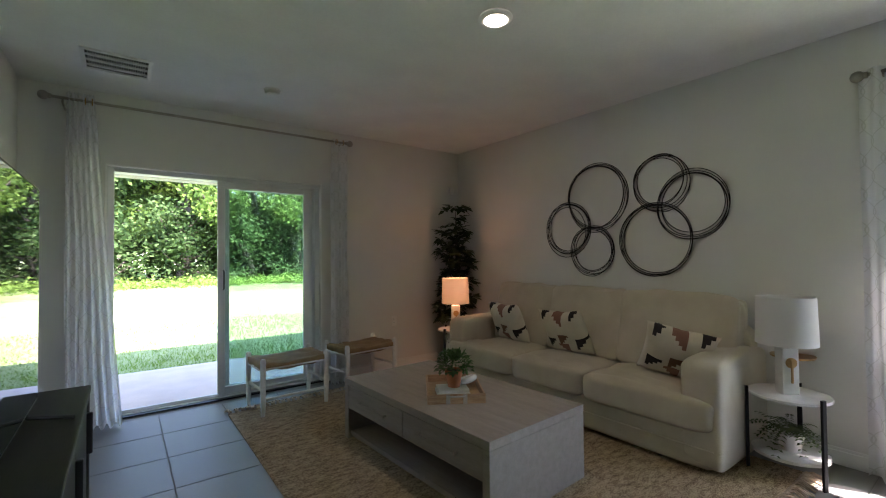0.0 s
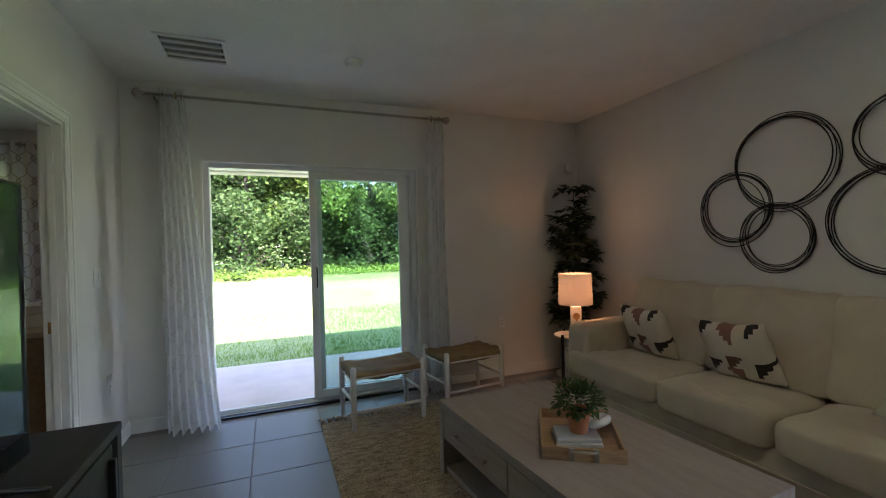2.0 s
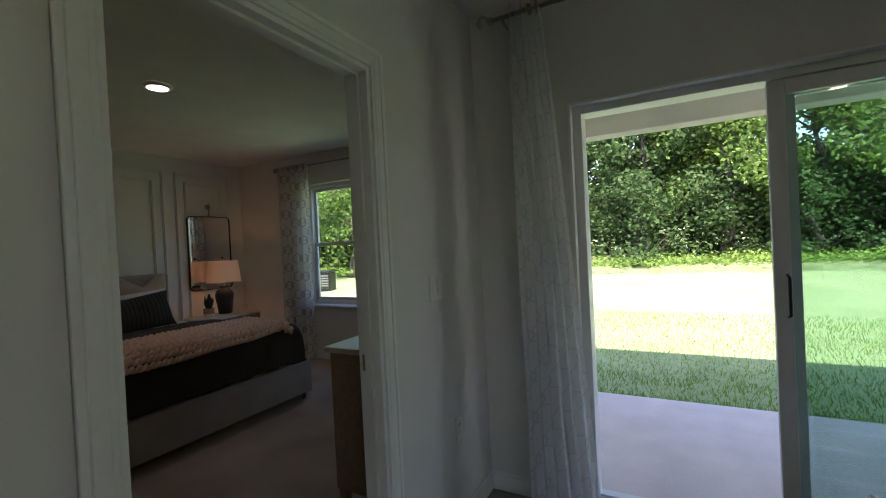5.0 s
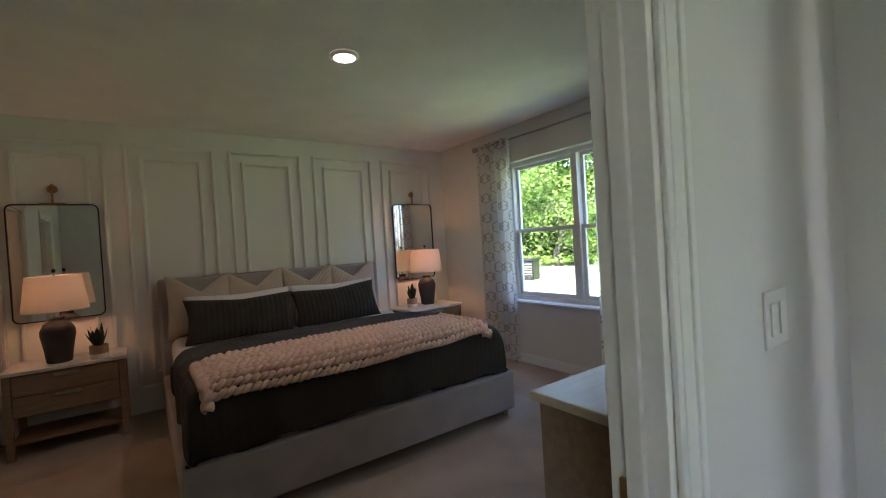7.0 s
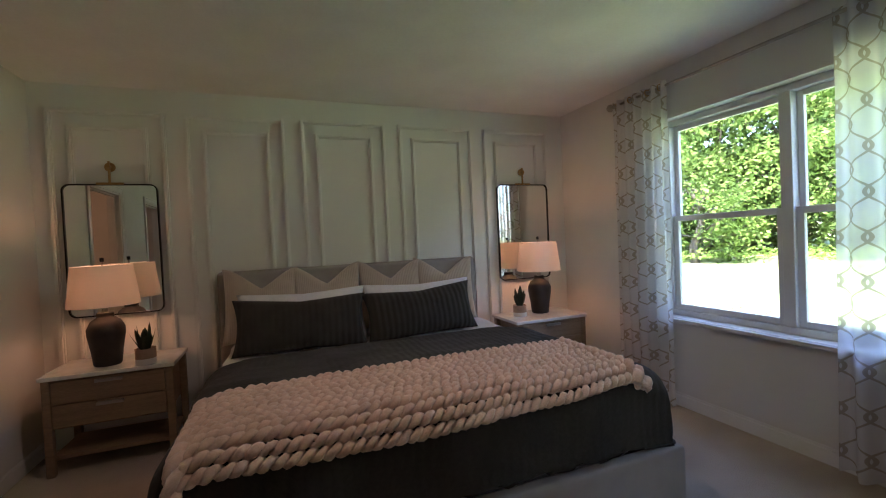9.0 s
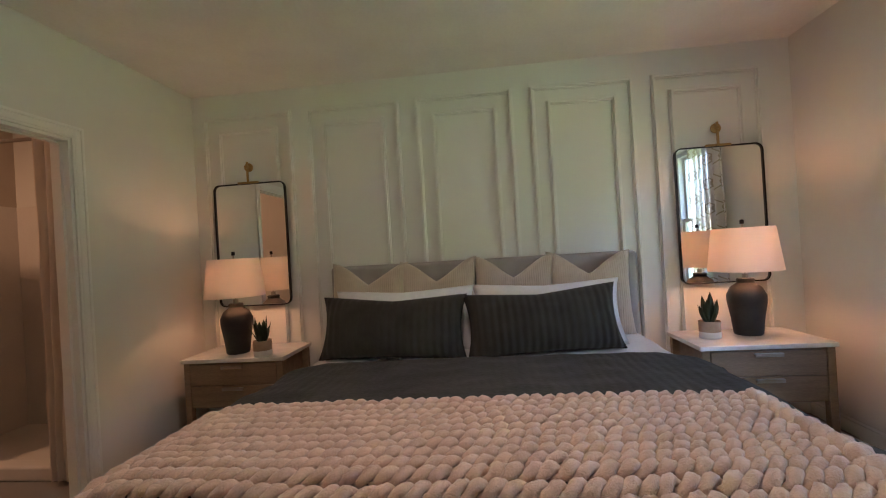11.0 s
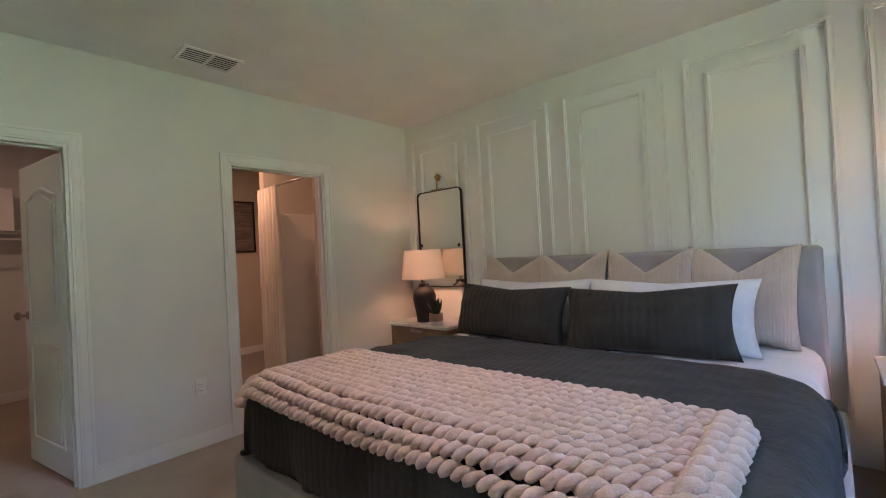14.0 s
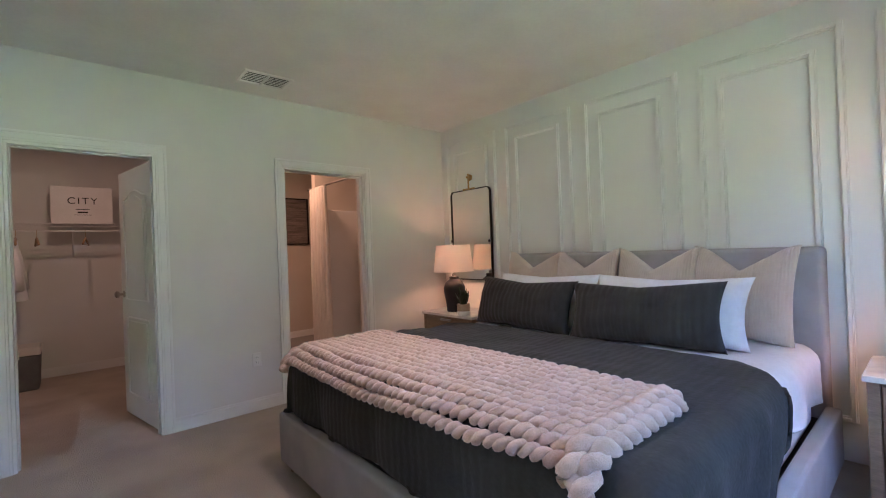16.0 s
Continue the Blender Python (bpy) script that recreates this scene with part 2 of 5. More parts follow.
KNIT = material("chenille_yarn", (0.80, 0.58, 0.46), 0.95, (0.62, 0.43, 0.32), 25, 260, 1.0, sheen=0.5, depth=0.004)
VINYL = material("window_vinyl", (0.70, 0.71, 0.72), 0.4, (0.66, 0.67, 0.68), 4, 60, 0.04)
PLASTIC = material("white_plastic", (0.75, 0.74, 0.72), 0.35, (0.71, 0.70, 0.68), 6, 60, 0.03)
# near-black that paints the shade inside openings
HOLE_SHADE = material("painted_hole_shade", (0.03, 0.03, 0.03), 0.9, None, 8, 80, 0.0)
PINKWALL = material("bath_paint", (0.58, 0.52, 0.45), 0.7, (0.54, 0.48, 0.41), 2.5, 160, 0.1)
SURROUND = material("shower_surround", (0.76, 0.74, 0.71), 0.3, (0.72, 0.70, 0.67), 3, 50, 0.02)
SHOWER_CLOTH = material("shower_curtain_cloth", (0.74, 0.68, 0.62), 0.9, (0.66, 0.60, 0.54), 5, 200, 0.3)
CONCRETE = material("patio_concrete", (0.66, 0.57, 0.55), 0.85, (0.56, 0.485, 0.47), 3, 70, 0.4)
STUCCO = material("stucco", (0.62, 0.58, 0.52), 0.9, (0.55, 0.51, 0.46), 3, 90, 0.7)
LAWN = material("lawn", (0.30, 0.36, 0.17), 0.9, (0.21, 0.27, 0.11), 0.5, 14, 0.8, amount=0.9, depth=0.03)
BLADE = leafy("grass_blade", (0.21, 0.33, 0.06), (0.11, 0.21, 0.03), 1.2)
LEAF_A = leafy("tree_leaf_bright", (0.19, 0.29, 0.065), (0.05, 0.10, 0.022), 0.5)
LEAF_B = leafy("tree_leaf_dark", (0.10, 0.165, 0.055), (0.022, 0.048, 0.014), 0.5)
LEAF_C = leafy("weed_leaf", (0.22, 0.34, 0.075), (0.10, 0.17, 0.03), 0.8)
BARK = material("bark", (0.11, 0.09, 0.07), 0.95, (0.045, 0.037, 0.03), 3, 22, 0.9, stretch=(4, 4, 1), depth=0.02)
FICUS = leafy("houseplant_leaf", (0.060, 0.090, 0.035), (0.022, 0.036, 0.015), 9)
FERN = leafy("fern_leaf", (0.10, 0.14, 0.05), (0.04, 0.065, 0.02), 9)
POTLEAF = leafy("potted_leaf", (0.075, 0.16, 0.045), (0.03, 0.075, 0.02), 14)
SNAKE = leafy("succulent_leaf", (0.05, 0.075, 0.045), (0.025, 0.04, 0.022), 20)
SHADE_LIT = shade_cloth("lampshade_linen", (0.88, 0.82, 0.76), 0.30)
SHADE_OFF = shade_cloth("lampshade_cotton", (0.84, 0.82, 0.80), 0.3)
GLASS = thin_glass("window_glass")
GLASS_HAZY = thin_glass("door_glass", (0.80, 0.88, 0.86))
SHEER = sheer("ogee_voile")
SHEER_WHITE = sheer("white_ogee_voile", (0.62, 0.62, 0.61), 0.07, 0.20, 0.14, 0.005, 0.03)
DL_GLOW = glowing("downlight_lens", (1.0, 0.86, 0.66), 3.0)
SCREEN = material("tv_screen", (0.012, 0.012, 0.013), 0.02, (0.010, 0.010, 0.011), 3, 30, 0.0)
MIRROR = material("mirror_silver", (0.82, 0.84, 0.83), 0.012, (0.80, 0.82, 0.81), 3, 20, 0.0, metal=1.0)
# black for print, and for the shade painted in as outlet slots
INK_SLOT_SHADE = material("ink_and_slot_shade", (0.03, 0.03, 0.03), 0.8, None, 8, 80, 0.0)
CARD = material("white_card", (0.72, 0.70, 0.67), 0.7, (0.66, 0.64, 0.61), 6, 60, 0.03)
CANVAS = material("grey_canvas", (0.17, 0.165, 0.155), 0.9, (0.12, 0.115, 0.11), 6, 160, 0.4)


TILE.node_tree.nodes["Principled BSDF"].inputs["Specular IOR Level"].default_value = 0.35
for dull in (LEATHER, DUVET, GREY_CLOTH, CARPET, RUG, SOFA, LINEN, KNIT, SHAM, WHITE_COTTON, FRINGE, SHOWER_CLOTH, CANVAS, LAWN, BLADE, LEAF_A, LEAF_B, LEAF_C, CONCRETE):
    dull.node_tree.nodes["Principled BSDF"].inputs["Specular IOR Level"].default_value = 0.12


# ---- building helpers ----
def finish(name, bm, mat, parent=None, smooth=False, bevel=0.0, seg=2):
    me = bpy.data.meshes.new(name)
    bm.normal_update()
    bm.to_mesh(me)
    bm.free()
    for m in (mat if isinstance(mat, (list, tuple)) else [mat]):
        me.materials.append(m)
    if smooth:
        me.polygons.foreach_set("use_smooth", [True] * len(me.polygons))
    ob = new(name, me)
    if parent is not None:
        ob.parent = parent
    if bevel:
        bv = ob.modifiers.new("bevel", 'BEVEL')
        bv.width, bv.segments, bv.limit_method = bevel, seg, 'ANGLE'
        bv.angle_limit = radians(40)
    return ob


def box(bm, x0, x1, y0, y1, z0, z1, slot=0):
    v = [bm.verts.new((x, y, z)) for z in (z0, z1) for x, y in ((x0, y0), (x1, y0), (x1, y1), (x0, y1))]
    for f in ((3, 2, 1, 0), (4, 5, 6, 7), (0, 1, 5, 4), (1, 2, 6, 5), (2, 3, 7, 6), (3, 0, 4, 7)):
        face = bm.faces.new([v[i] for i in f])
        face.material_index = slot
    return v


def boxes(name, parts, mat, parent=None, bevel=0.0, seg=2):
    bm = bmesh.new()
    for p in parts:
        box(bm, *p)
    return finish(name, bm, mat, parent, bevel=bevel, seg=seg)


def lathe(bm, profile, at=(0, 0, 0), seg=28, sx=1.0, sy=1.0):
    rings = []
    for r, z in profile:
        if r < 1e-5:
            rings.append([bm.verts.new((at[0], at[1], at[2] + z))])
        else:
            rings.append([bm.verts.new((at[0] + sx * r * math.cos(2 * math.pi * i / seg), at[1] + sy * r * math.sin(2 * math.pi * i / seg), at[2] + z)) for i in range(seg)])
    for a, b in zip(rings, rings[1:]):
        for i in range(seg):
            j = (i + 1) % seg
            if len(a) == 1 and len(b) == 1:
                continue
            if len(a) == 1:
                bm.faces.new((a[0], b[j], b[i]))
            elif len(b) == 1:
                bm.faces.new((a[i], a[j], b[0]))
            else:
                bm.faces.new((a[i], a[j], b[j], b[i]))


def turned(name, profile, mat, parent=None, at=(0, 0, 0), seg=28, sx=1.0, sy=1.0):
    bm = bmesh.new()
    lathe(bm, profile, at, seg, sx, sy)
    ob = finish(name, bm, mat, parent, smooth=True)
    ob.data.set_sharp_from_angle(angle=radians(40))
    return ob


def tube(bm, pts, r, seg=8, closed=False, r_end=None):
    pts = [Vector(p) for p in pts]
    rings = []
    n = len(pts)
    side = None
    for i, p in enumerate(pts):
        a = pts[(i - 1) % n] if closed or i else p
        b = pts[(i + 1) % n] if closed or i < n - 1 else p
        d = (b - a).normalized()
        if side is None:
            side = d.orthogonal().normalized()
        side = (side - d * side.dot(d)).normalized()
        up = d.cross(side)
        rr = r if r_end is None else r + (r_end - r) * i / max(1, n - 1)
        rings.append([bm.verts.new(p + rr * (math.cos(2 * math.pi * k / seg) * side + math.sin(2 * math.pi * k / seg) * up)) for k in range(seg)])
    for a, b in zip(rings, rings[1:] + ([rings[0]] if closed else [])):
        for k in range(seg):
            bm.faces.new((a[k], a[(k + 1) % seg], b[(k + 1) % seg], b[k]))
    if not closed:
        bm.faces.new(rings[0][::-1])
        bm.faces.new(rings[-1])


def tubes(name, paths, r, mat, parent=None, seg=8, closed=False):
    bm = bmesh.new()
    for p in paths:
        tube(bm, p, r, seg, closed)
    return finish(name, bm, mat, parent, smooth=True)


def cushion(name, w, d, h, mat, parent=None, puff=0.35, n=14, wob=0.004, seed=0, crown=0.03):
    """A stuffed block w (x) by d (y) by h (z), its base at z = 0, with rounded edges and a crowned top."""
    bm = bmesh.new()
    bmesh.ops.create_cube(bm, size=2.0)
    bmesh.ops.subdivide_edges(bm, edges=bm.edges[:], cuts=n, use_grid_fill=True)
    e = 2.0 / puff
    for v in bm.verts:
        x, y, z = v.co
        k = (abs(x) ** e + abs(y) ** e + abs(z) ** e) ** (1 / e)
        p = Vector((x / k, y / k, z / k))
        q = noise.noise(Vector((x * 1.7 + seed * 7.1, y * 1.7, z * 1.7)))
        v.co = Vector((p.x * w / 2, p.y * d / 2, (p.z + 1) * h / 2)) * (1 + wob * q)
        if p.z > 0:
            v.co.z += crown * (1 - x * x) * (1 - y * y) * p.z + wob * 2 * q
    return finish(name, bm, mat, parent, smooth=True)


def pillow(name, w, h, t, mat, parent=None, dent=0.0, n=22, seed=0, sag=0.02):
    """An upright pillow: thickness along x, width along y, height along z from 0."""
    bm = bmesh.new()
    grids = []
    for s in (1, -1):
        g = []
        for i in range(n + 1):
            row = []
            for j in range(n + 1):
                u, v = 2 * i / n - 1, 2 * j / n - 1
                pin = 1 - 0.09 * (1 - u * u) * abs(v) ** 3
                pin2 = 1 - 0.08 * (1 - v * v) * abs(u) ** 3
                thick = max(0.0, (1 - abs(u) ** 3.2) * (1 - abs(v) ** 3.2)) ** 0.55
                y = u * w / 2 * pin2
                z = h / 2 + v * h / 2 * pin
                if v > 0:
                    z -= dent * h * v * v * max(0.0, 1 - abs(u) / 0.86) ** 1.5
                q = noise.noise(Vector((u * 2.2 + seed * 5, v * 2.2, s * 3.0)))
                x = s * t / 2 * thick * (1 + 0.16 * q) + 0.006 * noise.noise(Vector((u * 7 + seed, v * 7, s))) * thick
                row.append(bm.verts.new((x - sag * (v > 0) * v, y, z)))
            g.append(row)
        grids.append(g)
    for s, g in zip((1, -1), grids):
        for i in range(n):
            for j in range(n):
                f = (g[i][j], g[i + 1][j], g[i + 1][j + 1], g[i][j + 1])
                bm.faces.new(f if s > 0 else f[::-1])
    bmesh.ops.remove_doubles(bm, verts=bm.verts[:], dist=0.0008)
    return finish(name, bm, mat, parent, smooth=True)


def leaf_mesh(bm, at, way, up, length, width, fold=0.25, slot=0):
    """One pointed leaf of four triangles folded along its midrib."""
    way = way.normalized()
    side = way.cross(up)
    if side.length < 1e-4:
        side = way.orthogonal()
    side.normalize()
    nrm = side.cross(way)
    a = bm.verts.new(at)
    b = bm.verts.new(at + way * length * 0.45 + side * width / 2 + nrm * fold * width)
    c = bm.verts.new(at + way * length * 0.45 - side * width / 2 + nrm * fold * width)
    m = bm.verts.new(at + way * length * 0.5)
    d = bm.verts.new(at + way * length - nrm * fold * width * 0.6)
    for f in ((a, b, m), (a, m, c), (b, d, m), (m, d, c)):
        bm.faces.new(f).material_index = slot


def thing(name, at=(0, 0, 0), turn=0.0, label="", category="", group=""):
    ob = new(name)
    ob.matrix_basis = pose(*at, 0, 0, turn)
    ob.empty_display_size = 0.1
    return tagged(ob, label, category, group)


def structure(ob, label=""):
    return tagged(ob, label, kind="structure")


# ---- the shell ----
C = 2.63            # ceiling
XW, XE = -0.375, 3.76   # living room walls
YN = 4.565
BX, BE = -4.86, -0.475   # bedroom walls
BN, BS = 6.42, 1.945
DOOR_H = 2.045

wall_west = structure(boxes("wall_west", [(BE, XW, -6.5, 2.76, 0, C), (BE, XW, 3.615, 6.62, 0, C), (BE, XW, 2.76, 3.615, DOOR_H, C)], PAINT), "warm white painted wall with a doorway to the bedroom")
wall_north = structure(boxes("wall_north", [(XW, 0.135, YN, 4.765, 0, C), (1.92, 3.96, YN, 4.765, 0, C), (0.135, 1.92, YN, 4.765, 2.06, C)], PAINT), "warm white painted wall round the sliding patio door")
wall_east = structure(boxes("wall_east", [(XE, 3.96, -6.5, -1.7, 0, C), (XE, 3.96, 0.48, YN, 0, C), (XE, 3.96, -1.7, 0.48, 0, 0.45), (XE, 3.96, -1.7, 0.48, 2.2, C)], PAINT), "warm white painted wall behind the sofa")
# added out of view; set far south so less light bounces back
wall_south = structure(boxes("wall_south", [(BE, 3.96, -6.7, -6.5, 0, C)], PAINT), "unseen plain painted wall added to close the living room")
WX0, WX1, WZ0, WZ1 = -3.63, -1.85, 0.69, 2.235
wall_bed_north = structure(boxes("wall_bedroom_north", [(BX, WX0, BN, 6.62, 0, C), (WX1, BE, BN, 6.62, 0, C), (WX0, WX1, BN, 6.62, 0, WZ0), (WX0, WX1, BN, 6.62, WZ1, C)], PAINT), "white painted bedroom wall with a twin window")
wall_bed_west = structure(boxes("wall_bedroom_west", [(-5.06, BX, -1.0, 6.62, 0, C)], PANEL), "pale painted bedroom wall with panel mouldings")
CX0, CX1, HX0, HX1 = -2.08, -1.30, -3.82, -3.01
wall_bed_south = structure(boxes("wall_bedroom_south", [(BX, HX0, 1.83, BS, 0, C), (HX1, CX0, 1.83, BS, 0, C), (CX1, BE, 1.83, BS, 0, C), (HX0, HX1, 1.83, BS, DOOR_H, C), (CX0, CX1, 1.83, BS, DOOR_H, C)], PAINT), "pale painted bedroom wall with closet and bathroom doorways")
structure(boxes("wall_closet_back", [(-2.57, BE, -1.06, -0.95, 0, C)], PAINT), "painted closet back wall")
structure(boxes("wall_closet_side", [(-2.57, -2.45, -0.95, 1.83, 0, C)], PAINT), "painted wall between closet and bathroom")
structure(boxes("wall_bath_back", [(BX, -2.57, -1.0, -0.88, 0, C)], PINKWALL), "painted bathroom back wall")
structure(boxes("wall_shower_side", [(BX, -4.05, 0.22, 0.32, 0, C)], PINKWALL), "painted wall at the end of the shower")
structure(boxes("ceiling_living", [(XW, 3.96, -6.7, 4.765, C, C + 0.12)], CEIL), "white textured ceiling")
structure(boxes("ceiling_bedroom", [(-5.06, XW, -1.06, 6.62, C, C + 0.12)], CEIL), "white textured ceiling")
floor_bed = structure(boxes("floor_bedroom", [(BX, XW - 0.06, -0.95, BN, -0.12, 0.0)], CARPET), "beige cut-pile carpet")
structure(boxes("floor_bath", [(BX, -2.57, -0.88, 1.90, 0.0, 0.008)], TILE), "taupe bathroom tile floor")
floor_liv = structure(boxes("floor", [(XW - 0.06, 3.96, -6.5, YN + 0.2, -0.12, -0.004)], GROUT), "grey porcelain tile floor with pale grout")


def base_run(name, runs):
    bm = bmesh.new()
    for x0, x1, y0, y1 in runs:
        box(bm, x0, x1, y0, y1, 0, 0.085)
        sx = 0.004 if x1 - x0 < 0.03 else 0
        sy = 0.004 if y1 - y0 < 0.03 else 0
        box(bm, x0 + sx, x1 - sx, y0 + sy, y1 - sy, 0.085, 0.105)
    return structure(finish(name, bm, TRIM, bevel=0.003), "white painted baseboard")


B = 0.013
base_run("baseboard_living", [(XW, XW + B, 3.665, YN), (XW, XW + B, -6.5, 2.665), (XW + B, 0.10, YN - B, YN), (1.97, XE, YN - B, YN), (XE - B, XE, -6.5, YN - B), (XW + B, XE - B, -6.5, -6.5 + B)])
base_run("baseboard_bedroom", [(BX + 0.02, BE, BN - B, BN), (BE - B, BE, 3.67, BN - B), (BE - B, BE, BS + B, 2.66), (BX + 0.02, -3.89, BS, BS + B), (-2.94, -2.15, BS, BS + B), (-1.23, BE - B, BS, BS + B)])
base_run("baseboard_closet", [(-2.45, BE, -0.95, -0.95 + B), (-2.45, -2.45 + B, -0.95 + B, 1.83)])
base_run("baseboard_bath", [(BX, -2.57, -0.88, -0.88 + B)])


def casing(name, axis, plane, out, a, b, h, w=0.082):
    """Door casing on one face of a wall: two stepped bands, mitred look."""
    bm = bmesh.new()
    for off, th, wid in ((0.0, 0.010, w), (0.014, 0.0125, w * 0.5), (w * 0.74, 0.0155, w * 0.26)):
        for (u0, u1, z0, z1) in ((a - off - wid, a - off, 0, h + off + wid), (b + off, b + off + wid, 0, h + off + wid), (a - off, b + off, h + off, h + off + wid)):
            p0, p1 = sorted((plane, plane + out * th))
            if axis == 'x':
                box(bm, p0, p1, u0, u1, z0, z1)
            else:
                box(bm, u0, u1, p0, p1, z0, z1)
    return structure(finish(name, bm, TRIM, bevel=0.003), "white painted moulded door casing")


def lining(name, axis, p0, p1, a, b, h, t=0.018):
    bm = bmesh.new()
    mid = (p0 + p1) / 2
    for (u0, u1, z0, z1) in ((a, a + t, 0, h), (b - t, b, 0, h), (a + t, b - t, h - t, h)):
        if axis == 'x':
            box(bm, p0, p1, u0, u1, z0, z1)
        else:
            box(bm, u0, u1, p0, p1, z0, z1)
    s = 0.03
    for (u0, u1, z0, z1) in ((a + t, a + t + 0.012, 0, h - t), (b - t - 0.012, b - t, 0, h - t), (a + t, b - t, h - t - 0.012, h - t)):
        if axis == 'x':
            box(bm, mid - s / 2, mid + s / 2, u0, u1, z0, z1)
        else:
            box(bm, u0, u1, mid - s / 2, mid + s / 2, z0, z1)
    return structure(finish(name, bm, TRIM, bevel=0.002), "white painted door jamb with stop")


casing("trim_bedroom_door", 'x', XW, 1, 2.76, 3.615, DOOR_H, 0.068)
casing("trim_bedroom_door_inside", 'x', BE, -1, 2.76, 3.615, DOOR_H, 0.068)
lining("jamb_bedroom_door", 'x', BE, XW, 2.76, 3.615, DOOR_H)
casing("trim_closet", 'y', BS, 1, CX0, CX1, DOOR_H, 0.07)
lining("jamb_closet", 'y', 1.83, BS, CX0, CX1, DOOR_H)
casing("trim_bath", 'y', BS, 1, HX0, HX1, DOOR_H, 0.07)
lining("jamb_bath", 'y', 1.83, BS, HX0, HX1, DOOR_H)
structure(boxes("threshold_bath", [(HX0, HX1, 1.84, 1.93, 0.0, 0.014)], MARBLE), "pale stone threshold strip")
tagged(boxes("strike_plate", [(BE + 0.02, BE + 0.05, 3.590, 3.597, 0.93, 0.99)], BRASS), "brass strike plate on the door jamb", "strike plate")
tagged(boxes("pocket_door", [(HX0 - 0.02, HX0 + 0.024, 1.868, 1.906, 0.01, DOOR_H - 0.02)], TRIM, bevel=0.003), "white pocket door slid into the wall", "door")
tagged(boxes("door_pull", [(HX0 + 0.020, HX0 + 0.026, 1.874, 1.898, 0.92, 0.99)], BRASS), "small dark brass edge pull on the pocket door", "door pull")

# panel mouldings, bay by bay
for i in range(5):
    y0 = 2.043 + 0.860 * i
    for inset, zb, zt in ((0.0, 0.22, 2.455), (0.118, 0.338, 2.338)):
        a, b = y0 + inset, y0 + 0.735 - inset
        bm = bmesh.new()
        w = 0.034
        for th, sh in ((0.018, 0.0), (0.034, 0.007)):
            ww = w - 2 * sh
            a2, b2, z2, z3 = a + sh, b - sh, zb + sh, zt - sh
            for q in ((a2, a2 + ww, z2, z3), (b2 - ww, b2, z2, z3), (a2 + ww, b2 - ww, z2, z2 + ww), (a2 + ww, b2 - ww, z3 - ww, z3)):
                box(bm, BX, BX + th, *q)
        finish("panel_moulding", bm, PANEL, wall_bed_west, bevel=0.002)


# ---- sliding patio door ----
slider = structure(thing("door_patio"), "white vinyl sliding patio door standing half open")
FY = 4.68
bm = bmesh.new()
for q in ((0.135, 0.19, FY - 0.06, FY + 0.06, 0.02, 2.06), (1.865, 1.92, FY - 0.06, FY + 0.06, 0.02, 2.06), (0.19, 1.865, FY - 0.06, FY + 0.06, 2.01, 2.06), (0.135, 1.92, FY - 0.08, FY + 0.07, 0.0, 0.02), (0.19, 1.865, FY - 0.005, FY + 0.005, 0.02, 0.034), (0.19, 1.865, FY - 0.055, FY - 0.047, 0.02, 0.034)):
    box(bm, *q)
finish("frame", bm, VINYL, slider, bevel=0.003)


def sash(name, x0, x1, y, z0, z1, parent, w=0.062, th=0.036, glass=GLASS_HAZY, mat=VINYL):
    ob = boxes(name, [(x0, x0 + w, y - th / 2, y + th / 2, z0, z1), (x1 - w, x1, y - th / 2, y + th / 2, z0, z1), (x0 + w, x1 - w, y - th / 2, y + th / 2, z0, z0 + w), (x0 + w, x1 - w, y - th / 2, y + th / 2, z1 - w, z1)], mat, parent, bevel=0.003)
    p = boxes("pane", [(x0 + w - 0.004, x1 - w + 0.004, y - 0.003, y + 0.003, z0 + w - 0.004, z1 - w + 0.004)], glass, ob)
    p.visible_shadow = False
    return ob


sash("fixed_panel", 1.00, 1.863, FY + 0.028, 0.036, 2.008, slider)
moving = sash("sliding_panel", 0.955, 1.815, FY - 0.026, 0.036, 2.008, slider)
tubes("handle", [[(1.0, FY - 0.045, 1.0), (1.0, FY - 0.085, 1.01), (1.0, FY - 0.085, 1.17), (1.0, FY - 0.045, 1.18)]], 0.006, BLACK, moving)
structure(boxes("track", [(0.10, 1.95, YN - 0.01, FY - 0.08, 0.0, 0.012)], BLACK), "dark aluminium door threshold")
slider_trim = structure(boxes("trim_patio", [(0.135, 0.147, YN, FY - 0.06, 0.0, 2.06), (1.908, 1.92, YN, FY - 0.06, 0.0, 2.06), (0.147, 1.908, YN, FY - 0.06, 2.048, 2.06)], TRIM, bevel=0.002), "white painted drywall return")

